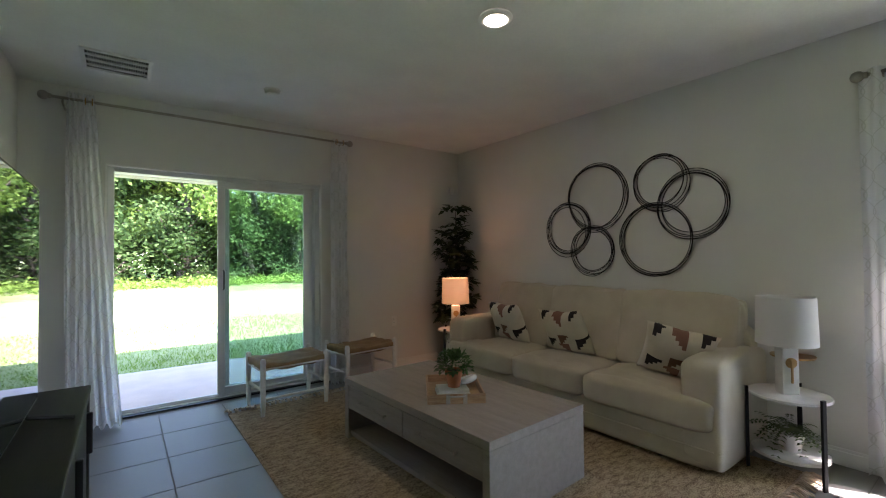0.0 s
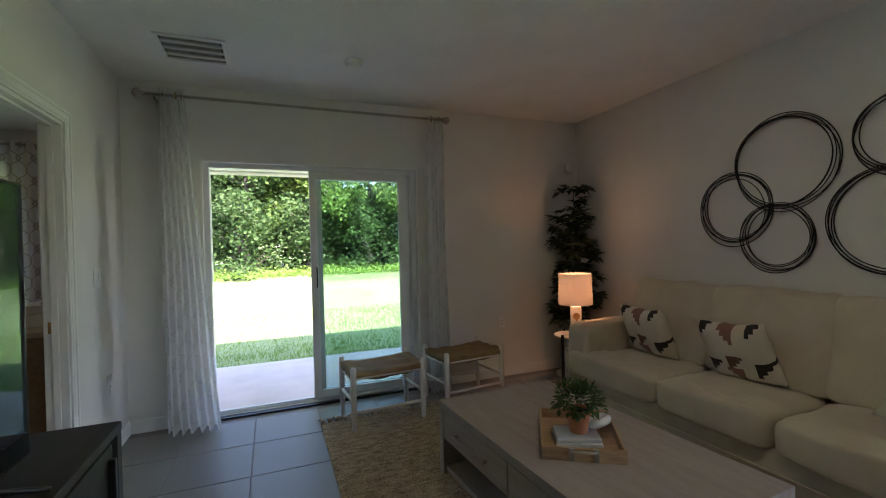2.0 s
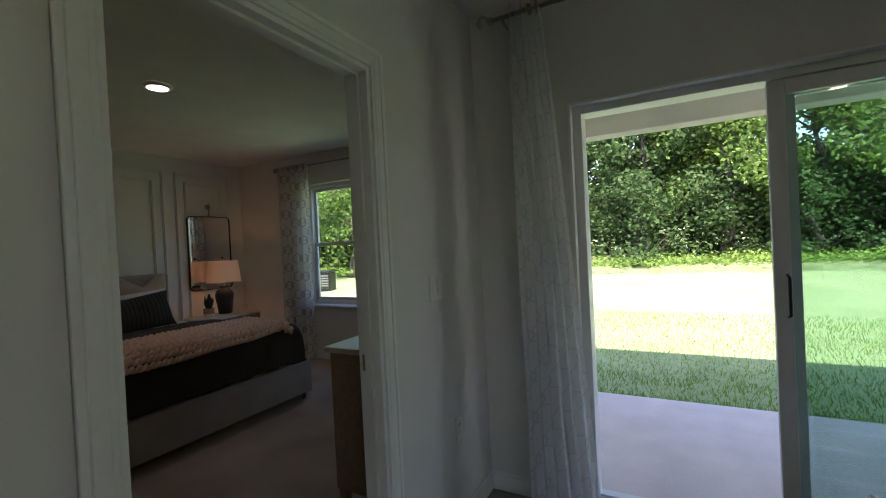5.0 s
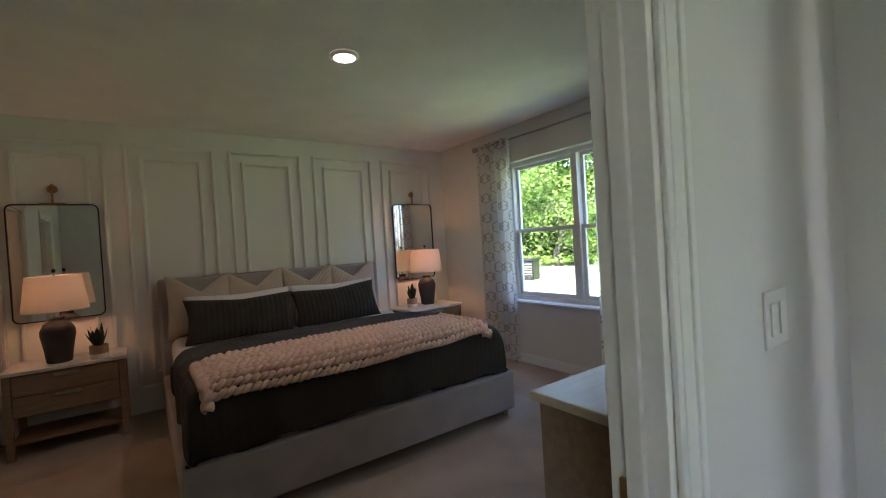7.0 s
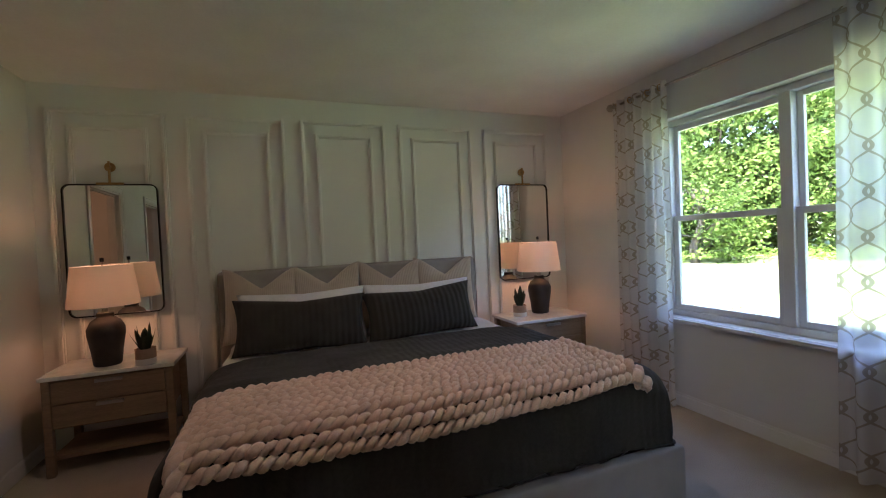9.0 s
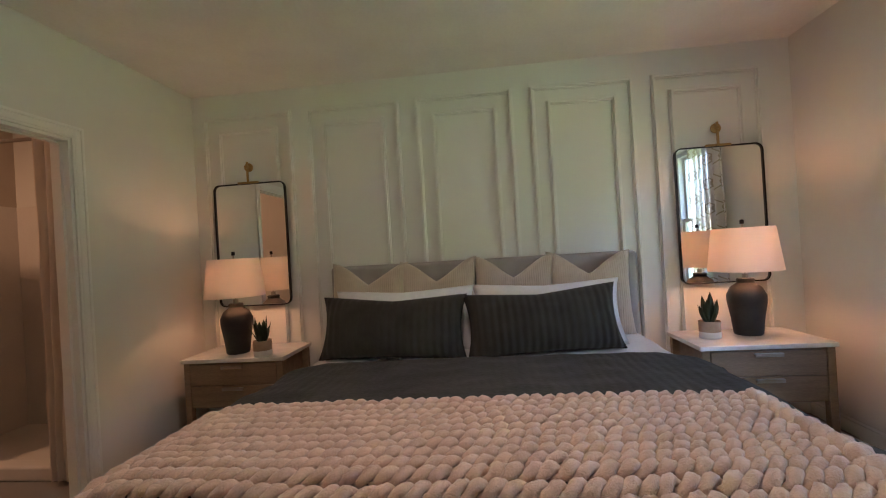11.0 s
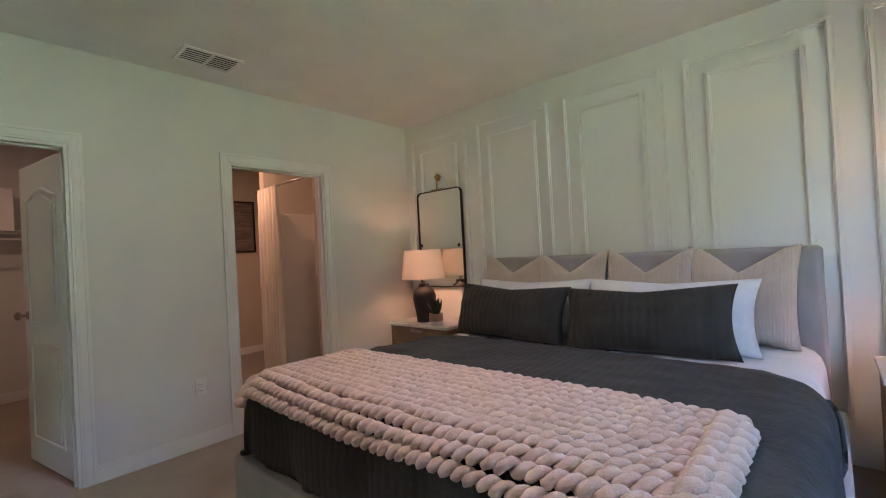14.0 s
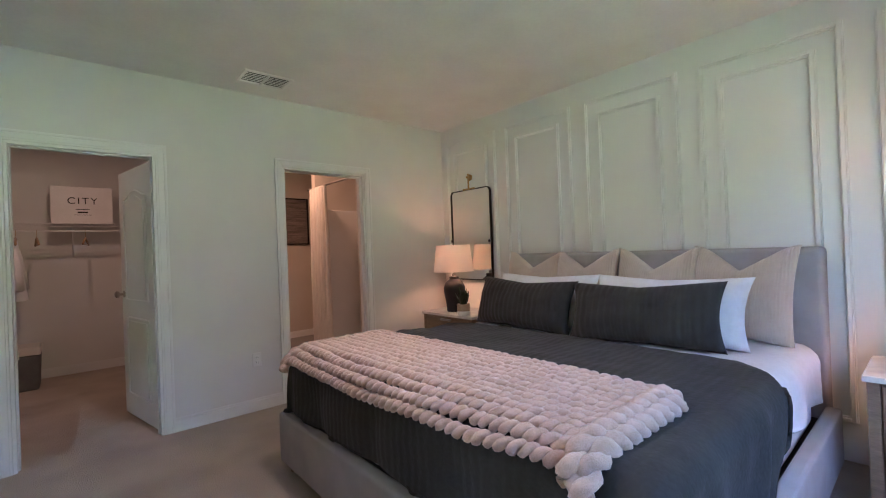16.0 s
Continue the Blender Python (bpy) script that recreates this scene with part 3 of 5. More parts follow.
# ---- windows ----


def twin_window(name, x0, x1, z0, z1, y, label, mid=0.5, m=None):
    w = structure(thing(name), label)
    if m is not None:
        w.matrix_basis = m
    boxes("frame", [(x0, x0 + 0.045, y - 0.04, y + 0.05, z0, z1), (x1 - 0.045, x1, y - 0.04, y + 0.05, z0, z1), (x0 + 0.045, x1 - 0.045, y - 0.04, y + 0.05, z0, z0 + 0.045), (x0 + 0.045, x1 - 0.045, y - 0.04, y + 0.05, z1 - 0.045, z1), ((x0 + x1) / 2 - 0.035, (x0 + x1) / 2 + 0.035, y - 0.045, y + 0.05, z0 + 0.045, z1 - 0.045)], VINYL, w, bevel=0.004)
    zm = z0 + (z1 - z0) * mid
    for a, b in ((x0 + 0.045, (x0 + x1) / 2 - 0.035), ((x0 + x1) / 2 + 0.035, x1 - 0.045)):
        sash("upper_sash", a, b, y + 0.03, zm - 0.02, z1 - 0.046, w, 0.035, 0.03, GLASS)
        sash("lower_sash", a, b, y - 0.005, z0 + 0.046, zm + 0.02, w, 0.042, 0.03, GLASS)
    boxes("sill", [(x0 - 0.03, x1 + 0.03, y - 0.17, y - 0.05, z0 - 0.03, z0 - 0.002)], MARBLE, w, bevel=0.006)
    return w


twin_window("window_bedroom", WX0, WX1, WZ0, WZ1, 6.55, "white vinyl twin single-hung window with sill")
turn_e = pose(0, 0, 0, 0, 0, -90)
twin_window("window_living", -0.48, 1.7, 0.45, 2.2, 3.89, "white vinyl twin window beside the sofa", 0.5, turn_e)


# ---- curtains and rods ----
def curtain(name, x0, x1, y, z0, z1, folds, amp, mat, label, flare=0.0, group="", cloth=1.55, seed=0, m=None, grow=1.0, anchored=False):
    bm = bmesh.new()
    uvl = bm.loops.layers.uv.new("UVMap")
    nu, nv = folds * 12, 34
    rows, uvs = [], {}
    for j in range(nv + 1):
        t = j / nv
        z = z1 + (z0 - z1) * t
        row = []
        for i in range(nu + 1):
            s = i / nu
            spread = 1 + flare * t
            cx = x0 if anchored else (x0 + x1) / 2
            x = cx + (x0 + (x1 - x0) * s - cx) * spread + 0.012 * noise.noise(Vector((s * 4, t * 3, seed)))
            a = amp * (0.75 + 0.4 * t * grow)
            ph = 2 * math.pi * folds * s + 0.9 * noise.noise(Vector((s * 2.5, t * 1.5, seed + 9)))
            yy = y + a * math.sin(ph) + 0.012 * noise.noise(Vector((s * 9, t * 5, seed + 4)))
            v = bm.verts.new((x, yy, z + (0.010 * math.sin(ph * 1.0) if j == nv else 0)))
            uvs[v] = (s * (x1 - x0) * cloth + seed * 0.03, (1 - t) * (z1 - z0))
            row.append(v)
        rows.append(row)
    for a, b in zip(rows, rows[1:]):
        for i in range(nu):
            f = bm.faces.new((a[i], b[i], b[i + 1], a[i + 1]))
            for lp in f.loops:
                lp[uvl].uv = uvs[lp.vert]
    ob = finish(name, bm, mat, smooth=True)
    if m is not None:
        ob.matrix_basis = m
    return tagged(ob, label, "curtain", group)


def curtain_rod(name, x0, x1, y, z, wall_y, label, m=None, rings=()):
    r = thing(name, label=label, category="curtain rod")
    if m is not None:
        r.matrix_basis = m
    tubes("pole", [[(x0, y, z), (x1, y, z)]], 0.011, NICKEL, r, 12)
    for x, s in ((x0, -1), (x1, 1)):
        ball = bmesh.new()
        bmesh.ops.create_uvsphere(ball, u_segments=16, v_segments=10, radius=0.033, matrix=Matrix.Translation((x + s * 0.045, y, z)))
        tube(ball, [(x, y, z), (x + s * 0.02, y, z)], 0.018, 12)
        finish("finial", ball, NICKEL, r, smooth=True)
        tubes("bracket", [[(x - s * 0.06, y, z - 0.012), (x - s * 0.06, y, z - 0.03), (x - s * 0.06, wall_y - 0.001, z - 0.03)]], 0.007, NICKEL, r)
    for x in rings:
        tor = [(x, y + 0.024 * math.cos(k * math.pi / 8), z + 0.024 * math.sin(k * math.pi / 8)) for k in range(16)]
        tubes("ring", [tor], 0.004, BRASS, r, 6, True)
    return r


curtain_rod("curtain_rod", -0.17, 2.10, 4.36, 2.475, YN, "brushed nickel curtain rod with ball finials", rings=(0.02, 0.06, 2.0, 2.07))
curtain("sheer_curtain", -0.09, 0.07, 4.375, 0.02, 2.53, 6, 0.034, SHEER_WHITE, "white sheer lattice curtain beside the patio door", 1.15, "patio curtains", 3.0, 1, anchored=True)
curtain("sheer_curtain", 1.95, 2.12, 4.375, 0.02, 2.50, 5, 0.032, SHEER_WHITE, "white sheer lattice curtain beside the patio door", 0.12, "patio curtains", 3.0, 2)
curtain_rod("curtain_rod", -3.98, -1.50, 6.335, 2.465, BN, "brushed nickel curtain rod with ball finials over the window", rings=(-3.93, -3.8, -3.62, -3.5, -2.3, -2.12, -1.9, -1.68))
curtain("sheer_curtain", -4.0, -3.44, 6.335, 0.03, 2.50, 6, 0.036, SHEER, "white sheer curtain with taupe ogee lattice", 0.0, "bedroom curtains", 1.5, 3)
curtain("sheer_curtain", -2.40, -1.56, 6.335, 0.03, 2.50, 6, 0.038, SHEER, "white sheer curtain with taupe ogee lattice", 0.04, "bedroom curtains", 1.35, 4)
curtain_rod("curtain_rod", -0.70, 2.1, 3.67, 2.31, XE, "brushed nickel curtain rod with ball finials over the side window", turn_e)
curtain("sheer_curtain", -0.74, -0.38, 3.66, 0.02, 2.34, 4, 0.036, SHEER_WHITE, "white sheer lattice curtain beside the side window", 0.0, "side window curtains", 1.7, 5, turn_e)
curtain("sheer_curtain", 1.68, 2.0, 3.66, 0.02, 2.38, 4, 0.036, SHEER_WHITE, "white sheer lattice curtain beside the side window", 0.0, "side window curtains", 1.7, 6, turn_e)


# ---- ceiling and wall fittings ----
def vent(x0, x1, y0, y1, blades, halves, label, along='x'):
    v = thing("air_vent", (0, 0, C), label=label, category="air vent")
    boxes("rim", [(x0, x1, y0, y0 + 0.025, -0.012, 0), (x0, x1, y1 - 0.025, y1, -0.012, 0), (x0, x0 + 0.025, y0 + 0.025, y1 - 0.025, -0.012, 0), (x1 - 0.025, x1, y0 + 0.025, y1 - 0.025, -0.012, 0)], PLASTIC, v, bevel=0.004)
    # flat dark sheet stands for the shade up the duct; no opening is cut
    boxes("duct_shade_sheet", [(x0 + 0.02, x1 - 0.02, y0 + 0.02, y1 - 0.02, -0.002, -0.001)], HOLE_SHADE, v)
    bm = bmesh.new()
    n = blades
    for i in range(n):
        if along == 'x':
            yy = y0 + 0.035 + (y1 - y0 - 0.07) * (i + 0.5) / n
            for q in box(bm, x0 + 0.025, x1 - 0.025, yy - 0.0028, yy + 0.0028, -0.010, -0.0085):
                q.co.z += (q.co.y - yy) * 0.5
        else:
            xx = x0 + 0.035 + (x1 - x0 - 0.07) * (i + 0.5) / n
            for q in box(bm, xx - 0.0016, xx + 0.0016, y0 + 0.025, y1 - 0.025, -0.010, -0.0085):
                q.co.z += (q.co.x - xx) * 0.5
    finish("slats", bm, PLASTIC, v)
    for k in range(1, halves):
        if along == 'x':
            xx = x0 + (x1 - x0) * k / halves
            boxes("divider", [(xx - 0.007, xx + 0.007, y0 + 0.025, y1 - 0.025, -0.013, -0.003)], PLASTIC, v)
        else:
            yy = y0 + (y1 - y0) * k / halves
            boxes("divider", [(x0 + 0.025, x1 - 0.025, yy - 0.007, yy + 0.007, -0.013, -0.003)], PLASTIC, v)


vent(0.02, 0.41, 3.69, 4.06, 24, 4, "white return air grille in the ceiling", 'y')
vent(-2.94, -2.58, 2.19, 2.44, 6, 2, "white supply air register in the ceiling", 'x')


def downlight(x, y):
    d = thing("downlight", (x, y, C), label="lit recessed ceiling downlight with white trim", category="downlight", group="ceiling downlights")
    turned("trim_ring", [(0.066, -0.004), (0.09, -0.003), (0.095, -0.012), (0.078, -0.026), (0.066, -0.024), (0.066, -0.004)], PLASTIC, d, seg=32)
    turned("lens", [(0, -0.022), (0.067, -0.022)], DL_GLOW, d, seg=32)


downlight(1.92, 1.93)
downlight(-2.64, 4.13)
sd = thing("smoke_detector", (1.20, 3.74, C), label="round white smoke detector on the ceiling", category="smoke detector")
turned("base", [(0, 0), (0.065, 0), (0.065, -0.012), (0.058, -0.016)], PLASTIC, sd)
turned("cover", [(0.056, -0.014), (0.056, -0.026), (0.048, -0.036), (0.02, -0.040), (0, -0.040)], PLASTIC, sd)
tagged(boxes("wall_sensor", [(3.60, 3.66, YN - 0.045, YN, 2.09, 2.18)], PLASTIC, bevel=0.012, seg=3), "small white alarm sensor on the wall", "sensor")


def wall_plate(name, m, w, h, label, toggles):
    p = thing(name, label=label, category="switch" if toggles else "outlet")
    p.matrix_basis = m
    boxes("plate", [(-w / 2, w / 2, 0, 0.006, -h / 2, h / 2)], PLASTIC, p, bevel=0.004)
    if toggles:
        for k in range(toggles):
            x = (k - (toggles - 1) / 2) * 0.046
            boxes("rocker", [(x - 0.016, x + 0.016, 0.006, 0.010, -0.033, 0.033)], TRIM, p, bevel=0.002)
    else:
        for s in (-1, 1):
            boxes("socket", [(-0.017, 0.017, 0.006, 0.009, s * 0.02 - 0.014, s * 0.02 + 0.014)], TRIM, p, bevel=0.003)
            # dark bars on the face paint the shade of the uncut slots
            boxes("slot_shade", [(-0.008, -0.005, 0.009, 0.0095, s * 0.02 - 0.005, s * 0.02 + 0.006), (0.005, 0.008, 0.009, 0.0095, s * 0.02 - 0.005, s * 0.02 + 0.006)], INK_SLOT_SHADE, p)


wall_plate("light_switch", pose(XW, 4.025, 1.19, 0, 0, -90), 0.115, 0.115, "white double rocker switch on the wall", 2)
wall_plate("wall_outlet", pose(XW, 4.185, 0.49, 0, 0, -90), 0.07, 0.115, "white plastic outlet on the living room wall", 0)
wall_plate("wall_outlet", pose(2.78, YN, 0.55, 0, 0, 180), 0.07, 0.115, "white plastic outlet on the living room wall", 0)
wall_plate("wall_outlet", pose(-2.74, BS, 0.42), 0.07, 0.115, "white wall outlet on the bedroom wall", 0)

# ---- living room ----
# rug
RX0, RX1, RY0, RY1 = 0.95, 3.45, 0.98, 4.12
rug = thing("area_rug", label="woven tan jute area rug with knotted fringe", category="rug")
bm = bmesh.new()
nx, ny = 90, 120
vs = [[bm.verts.new((RX0 + (RX1 - RX0) * i / nx + 0.006 * noise.noise(Vector((0, j * 0.2, 3))), RY0 + (RY1 - RY0) * j / ny, 0.010 + 0.004 * noise.noise(Vector((i * 0.9, j * 2.1, 0))))) for j in range(ny + 1)] for i in range(nx + 1)]
for i in range(nx):
    for j in range(ny):
        bm.faces.new((vs[i][j], vs[i + 1][j], vs[i + 1][j + 1], vs[i][j + 1]))
box(bm, RX0, RX1, RY0, RY1, 0.0, 0.006)
finish("weave", bm, RUG, rug, smooth=True)
bm = bmesh.new()
rnd = random.Random(4)
for end, s in ((RY1, 1), (RY0, -1)):
    x = RX0 + 0.02
    while x < RX1:
        for k in range(4):
            xx = x + rnd.uniform(-0.012, 0.012)
            d = rnd.uniform(-0.03, 0.03)
            ln = rnd.uniform(0.07, 0.11)
            tube(bm, [(xx, end, 0.012), (xx + d * 0.4, end + s * ln * 0.45, 0.020 + rnd.uniform(0, 0.012)), (xx + d, end + s * ln, 0.006)], 0.0045, 5)
        bmesh.ops.create_icosphere(bm, subdivisions=1, radius=0.014, matrix=Matrix.Translation((x, end + s * 0.02, 0.016)))
        x += rnd.uniform(0.035, 0.05)
tagged(finish("fringe", bm, FRINGE, rug, smooth=True), kind="stuff")

# sofa
sofa = thing("sofa", (0, 0, 0), label="cream upholstered three-seat sofa with loose cushions", category="sofa")
SX0, SX1, SY0, SY1 = 2.93, 3.735, 1.235, 3.74


def at(ob, x, y, z, rx=0, ry=0, rz=0):
    ob.matrix_basis = pose(x, y, z, rx, ry, rz)
    return ob


at(cushion("base", SX1 - SX0 - 0.03, SY1 - SY0 - 0.02, 0.24, SOFA, sofa, 0.09, 12, 0.003, 1, 0), (SX0 + SX1) / 2 + 0.01, (SY0 + SY1) / 2, 0.03)
at(cushion("rear", 0.16, SY1 - SY0 - 0.08, 0.80, SOFA, sofa, 0.16, 10, 0.003, 2, 0), SX1 - 0.08, (SY0 + SY1) / 2, 0.03)
for k, (ya, s) in enumerate(((SY0 + 0.105, 1), (SY1 - 0.105, 2))):
    at(cushion("arm", SX1 - SX0 - 0.03, 0.23, 0.63, SOFA, sofa, 0.15, 14, 0.005, 3 + s, 0.015), (SX0 + SX1) / 2 + 0.01, ya, 0.03)
third = (SY1 - SY0 - 0.40) / 3
for k in range(3):
    yc = SY0 + 0.20 + third * (k + 0.5)
    wide = third + (0.18 if k != 1 else 0)
    off = (-0.09 if k == 0 else 0.09 if k == 2 else 0)
    at(cushion("seat_cushion", 0.30, wide - 0.012, 0.20, SOFA, sofa, 0.30, 14, 0.008, 10 + k, 0.01), SX0 + 0.12, yc + off, 0.245)
    at(cushion("seat_cushion", 0.62, third - 0.012, 0.20, SOFA, sofa, 0.26, 14, 0.008, 10 + k, 0.025), SX0 + 0.30, yc, 0.245)
    at(cushion("back_cushion", 0.24, third + (0.13 if k == 0 else 0.03), 0.58, SOFA, sofa, 0.17, 18, 0.016, 20 + k, 0.01), SX1 - 0.235, yc - (0.05 if k == 0 else 0), 0.42, 0, 12, 0)

tubes("piping", [[(SX0 + 0.016, SY0 + 0.03, 0.155), (SX0 + 0.010, (SY0 + SY1) / 2, 0.155), (SX0 + 0.016, SY1 - 0.03, 0.155)], [(SX0 + 0.03, SY0 + 0.003, 0.155), (SX1 - 0.05, SY0 + 0.003, 0.155)]], 0.0045, SOFA, sofa)


def throw_cushion(m, seed):
    root = thing("throw_cushion", label="cream cushion with brown and black stepped kilim pattern", category="cushion", group="sofa cushions")
    root.matrix_basis = m
    p = pillow("cover", 0.43, 0.42, 0.16, WHITE_KILIM, root, 0.04, 18, seed, 0.0)
    return root


def kilim():
    """Cream cloth with stepped triangles woven in brown, rose and black."""
    m = material("kilim_cloth", (0.62, 0.55, 0.45), 0.95, (0.54, 0.47, 0.38), 8, 260, 0.6)
    nt = m.node_tree
    b = nt.nodes["Principled BSDF"]
    base = b.inputs["Base Color"].links[0].from_socket

    def calc(op, a, c=None):
        n = nt.nodes.new("ShaderNodeMath")
        n.operation = op
        for i, v in enumerate((a, c)):
            if v is None:
                continue
            if isinstance(v, (int, float)):
                n.inputs[i].default_value = v
            else:
                nt.links.new(v, n.inputs[i])
        return n.outputs[0]
    co = nt.nodes.new("ShaderNodeTexCoord")
    sp = nt.nodes.new("ShaderNodeSeparateXYZ")
    nt.links.new(co.outputs["Object"], sp.inputs[0])
    last = base
    for dy, dz, sgn, col in ((0.03, 0.02, 1, (0.16, 0.085, 0.05)), (0.10, 0.105, -1, (0.24, 0.12, 0.085)), (0.165, 0.06, 1, (0.022, 0.018, 0.018))):
        u = calc('WRAP', calc('ADD', sp.outputs[1], dy + 2.0), 0.0)
        u.node.inputs[1].default_value, u.node.inputs[2].default_value = 0.285, 0.0
        v = calc('WRAP', calc('ADD', sp.outputs[2], dz + 2.0), 0.0)
        v.node.inputs[1].default_value, v.node.inputs[2].default_value = 0.265, 0.0
        us = calc('MULTIPLY', calc('FLOOR', calc('DIVIDE', u, 0.024)), 0.024)
        vs2 = calc('MULTIPLY', calc('FLOOR', calc('DIVIDE', v, 0.024)), 0.024)
        tri = calc('MULTIPLY', calc('LESS_THAN', us if sgn > 0 else calc('SUBTRACT', 0.13, us), vs2), calc('MULTIPLY', calc('LESS_THAN', vs2, 0.115), calc('LESS_THAN', us, 0.135)))
        mx = nt.nodes.new("ShaderNodeMix")
        mx.data_type = 'RGBA'
        nt.links.new(tri, mx.inputs[0])
        nt.links.new(last, mx.inputs[6])
        mx.inputs[7].default_value = (*col, 1)
        last = mx.outputs[2]
    nt.links.new(last, b.inputs["Base Color"])
    return m


WHITE_KILIM = kilim()
throw_cushion(pose(3.37, 3.20, 0.455, 0, 24, 176) @ pose(0, 0, 0), 1)
throw_cushion(pose(3.36, 2.50, 0.46, 4, 26, 182), 2)
throw_cushion(pose(3.31, 1.68, 0.455, -14, 30, 202), 3)

# coffee table
TZ = 0.43
ct = thing("coffee_table", (1.955, 2.415, 0.012), 3.2, label="greyed oak coffee table with drawers over an open shelf", category="coffee table")
hx, hy, hz = 0.388, 0.715, TZ - 0.012
boxes("top", [(-hx, hx, -hy, hy, hz - 0.045, hz)], GREYWOOD, ct, bevel=0.003)
boxes("side_panel", [(-hx, hx, -hy, -hy + 0.05, 0, hz - 0.045)], GREYWOOD, ct, bevel=0.003)
boxes("side_panel", [(-hx, hx, hy - 0.05, hy, 0, hz - 0.045)], GREYWOOD, ct, bevel=0.003)
boxes("carcass", [(-hx + 0.03, hx - 0.03, -hy + 0.05, hy - 0.05, hz - 0.21, hz - 0.19), (-0.02, 0.02, -hy + 0.05, hy - 0.05, 0.05, hz - 0.21), (-hx + 0.02, hx - 0.02, -hy + 0.05, hy - 0.05, 0.02, 0.05), (-hx + 0.08, hx - 0.08, -hy + 0.05, hy - 0.05, hz - 0.19, hz - 0.045)], GREYWOOD, ct)
for s in (-1, 1):
    for y0, y1 in ((-hy + 0.053, -0.003), (0.003, hy - 0.053)):
        x0, x1 = sorted((s * (hx - 0.004), s * (hx - 0.03)))
        dr = boxes("drawer", [(x0, x1, y0, y1, hz - 0.205, hz - 0.05)], GREYWOOD, ct, bevel=0.003)
        ym = (y0 + y1) / 2
        bx0, bx1 = sorted((s * (hx + 0.022), s * (hx + 0.030)))
        px0, px1 = sorted((s * (hx - 0.004), s * (hx + 0.022)))
        boxes("handle", [(bx0, bx1, ym - 0.17, ym + 0.17, hz - 0.135, hz - 0.118), (px0, px1, ym - 0.16, ym - 0.148, hz - 0.133, hz - 0.12), (px0, px1, ym + 0.148, ym + 0.16, hz - 0.133, hz - 0.12)], GREYWOOD, dr, bevel=0.002)

# tray with what stands on it
TT = TZ
tray = thing("serving_tray", (1.93, 2.36, TT), -33, "wooden serving tray with metal corner handles on the coffee table", "tray")
boxes("bottom", [(-0.17, 0.17, -0.22, 0.22, 0, 0.008)], TRAYWOOD, tray)
boxes("rim", [(-0.17, 0.17, -0.22, -0.208, 0.008, 0.055), (-0.17, 0.17, 0.208, 0.22, 0.008, 0.055), (-0.17, -0.158, -0.208, 0.208, 0.008, 0.055), (0.158, 0.17, -0.208, 0.208, 0.008, 0.055)], TRAYWOOD, tray, bevel=0.002)
for s in (-1, 1):
    for k in (-0.05, 0.05):
        boxes("strap", [(k - 0.012, k + 0.012, s * 0.224 - 0.004, s * 0.224 + 0.004, 0.002, 0.057)], NICKEL, tray, bevel=0.002)
    tubes("handle", [[(-0.05, s * 0.226, 0.045), (-0.05, s * 0.245, 0.05), (0.05, s * 0.245, 0.05), (0.05, s * 0.226, 0.045)]], 0.005, NICKEL, tray)
tagged(boxes("book", [(-0.11, 0.09, -0.075, 0.075, 0, 0.018), (-0.105, 0.085, -0.07, 0.07, 0.020, 0.038)], CARD, bevel=0.003), "stack of two white books in the tray", "book").matrix_basis = pose(1.91, 2.33, TT + 0.008, 0, 0, -28)
knot = tubes("marble_ring", [[(0.06 * math.cos(k * math.pi / 10), 0.0, 0.06 + 0.06 * math.sin(k * math.pi / 10)) for k in range(20)]], 0.019, MARBLE, None, 12, True)
tagged(knot, "pale marble ring ornament lying in the tray", "ornament").matrix_basis = pose(2.02, 2.43, TT + 0.03, 70, 0, 30)


def bush(bm, centre, n, rx, rz, leaf, seed, spread=1.0):
    rnd = random.Random(seed)
    for i in range(n):
        a = rnd.uniform(0, 2 * math.pi)
        e = rnd.uniform(-0.25, 1.35)
        d = Vector((math.cos(a) * math.cos(e), math.sin(a) * math.cos(e), math.sin(e)))
        rr = rnd.uniform(0.25, 1.0) ** 0.6
        p = Vector(centre) + Vector((d.x * rx * rr, d.y * rx * rr, d.z * rz * rr))
        leaf_mesh(bm, p, d + Vector((0, 0, -0.25)) + Vector((rnd.uniform(-.5, .5), rnd.uniform(-.5, .5), rnd.uniform(-.3, .3))), Vector((0, 0, 1)), leaf * rnd.uniform(0.7, 1.2), leaf * 0.55)


pp = thing("potted_plant", (1.915, 2.335, TT + 0.046), label="bushy green plant in a terracotta pot on books", category="plant")
turned("pot", [(0, 0), (0.038, 0), (0.052, 0.085), (0.056, 0.085), (0.058, 0.105), (0.050, 0.105), (0.048, 0.09), (0, 0.09)], TERRA, pp)
turned("soil", [(0, 0.093), (0.048, 0.093)], SOIL, pp)
bm = bmesh.new()
bush(bm, (0, 0, 0.12), 420, 0.11, 0.10, 0.034, 3)
tagged(finish("foliage", bm, POTLEAF, pp), kind="stuff")

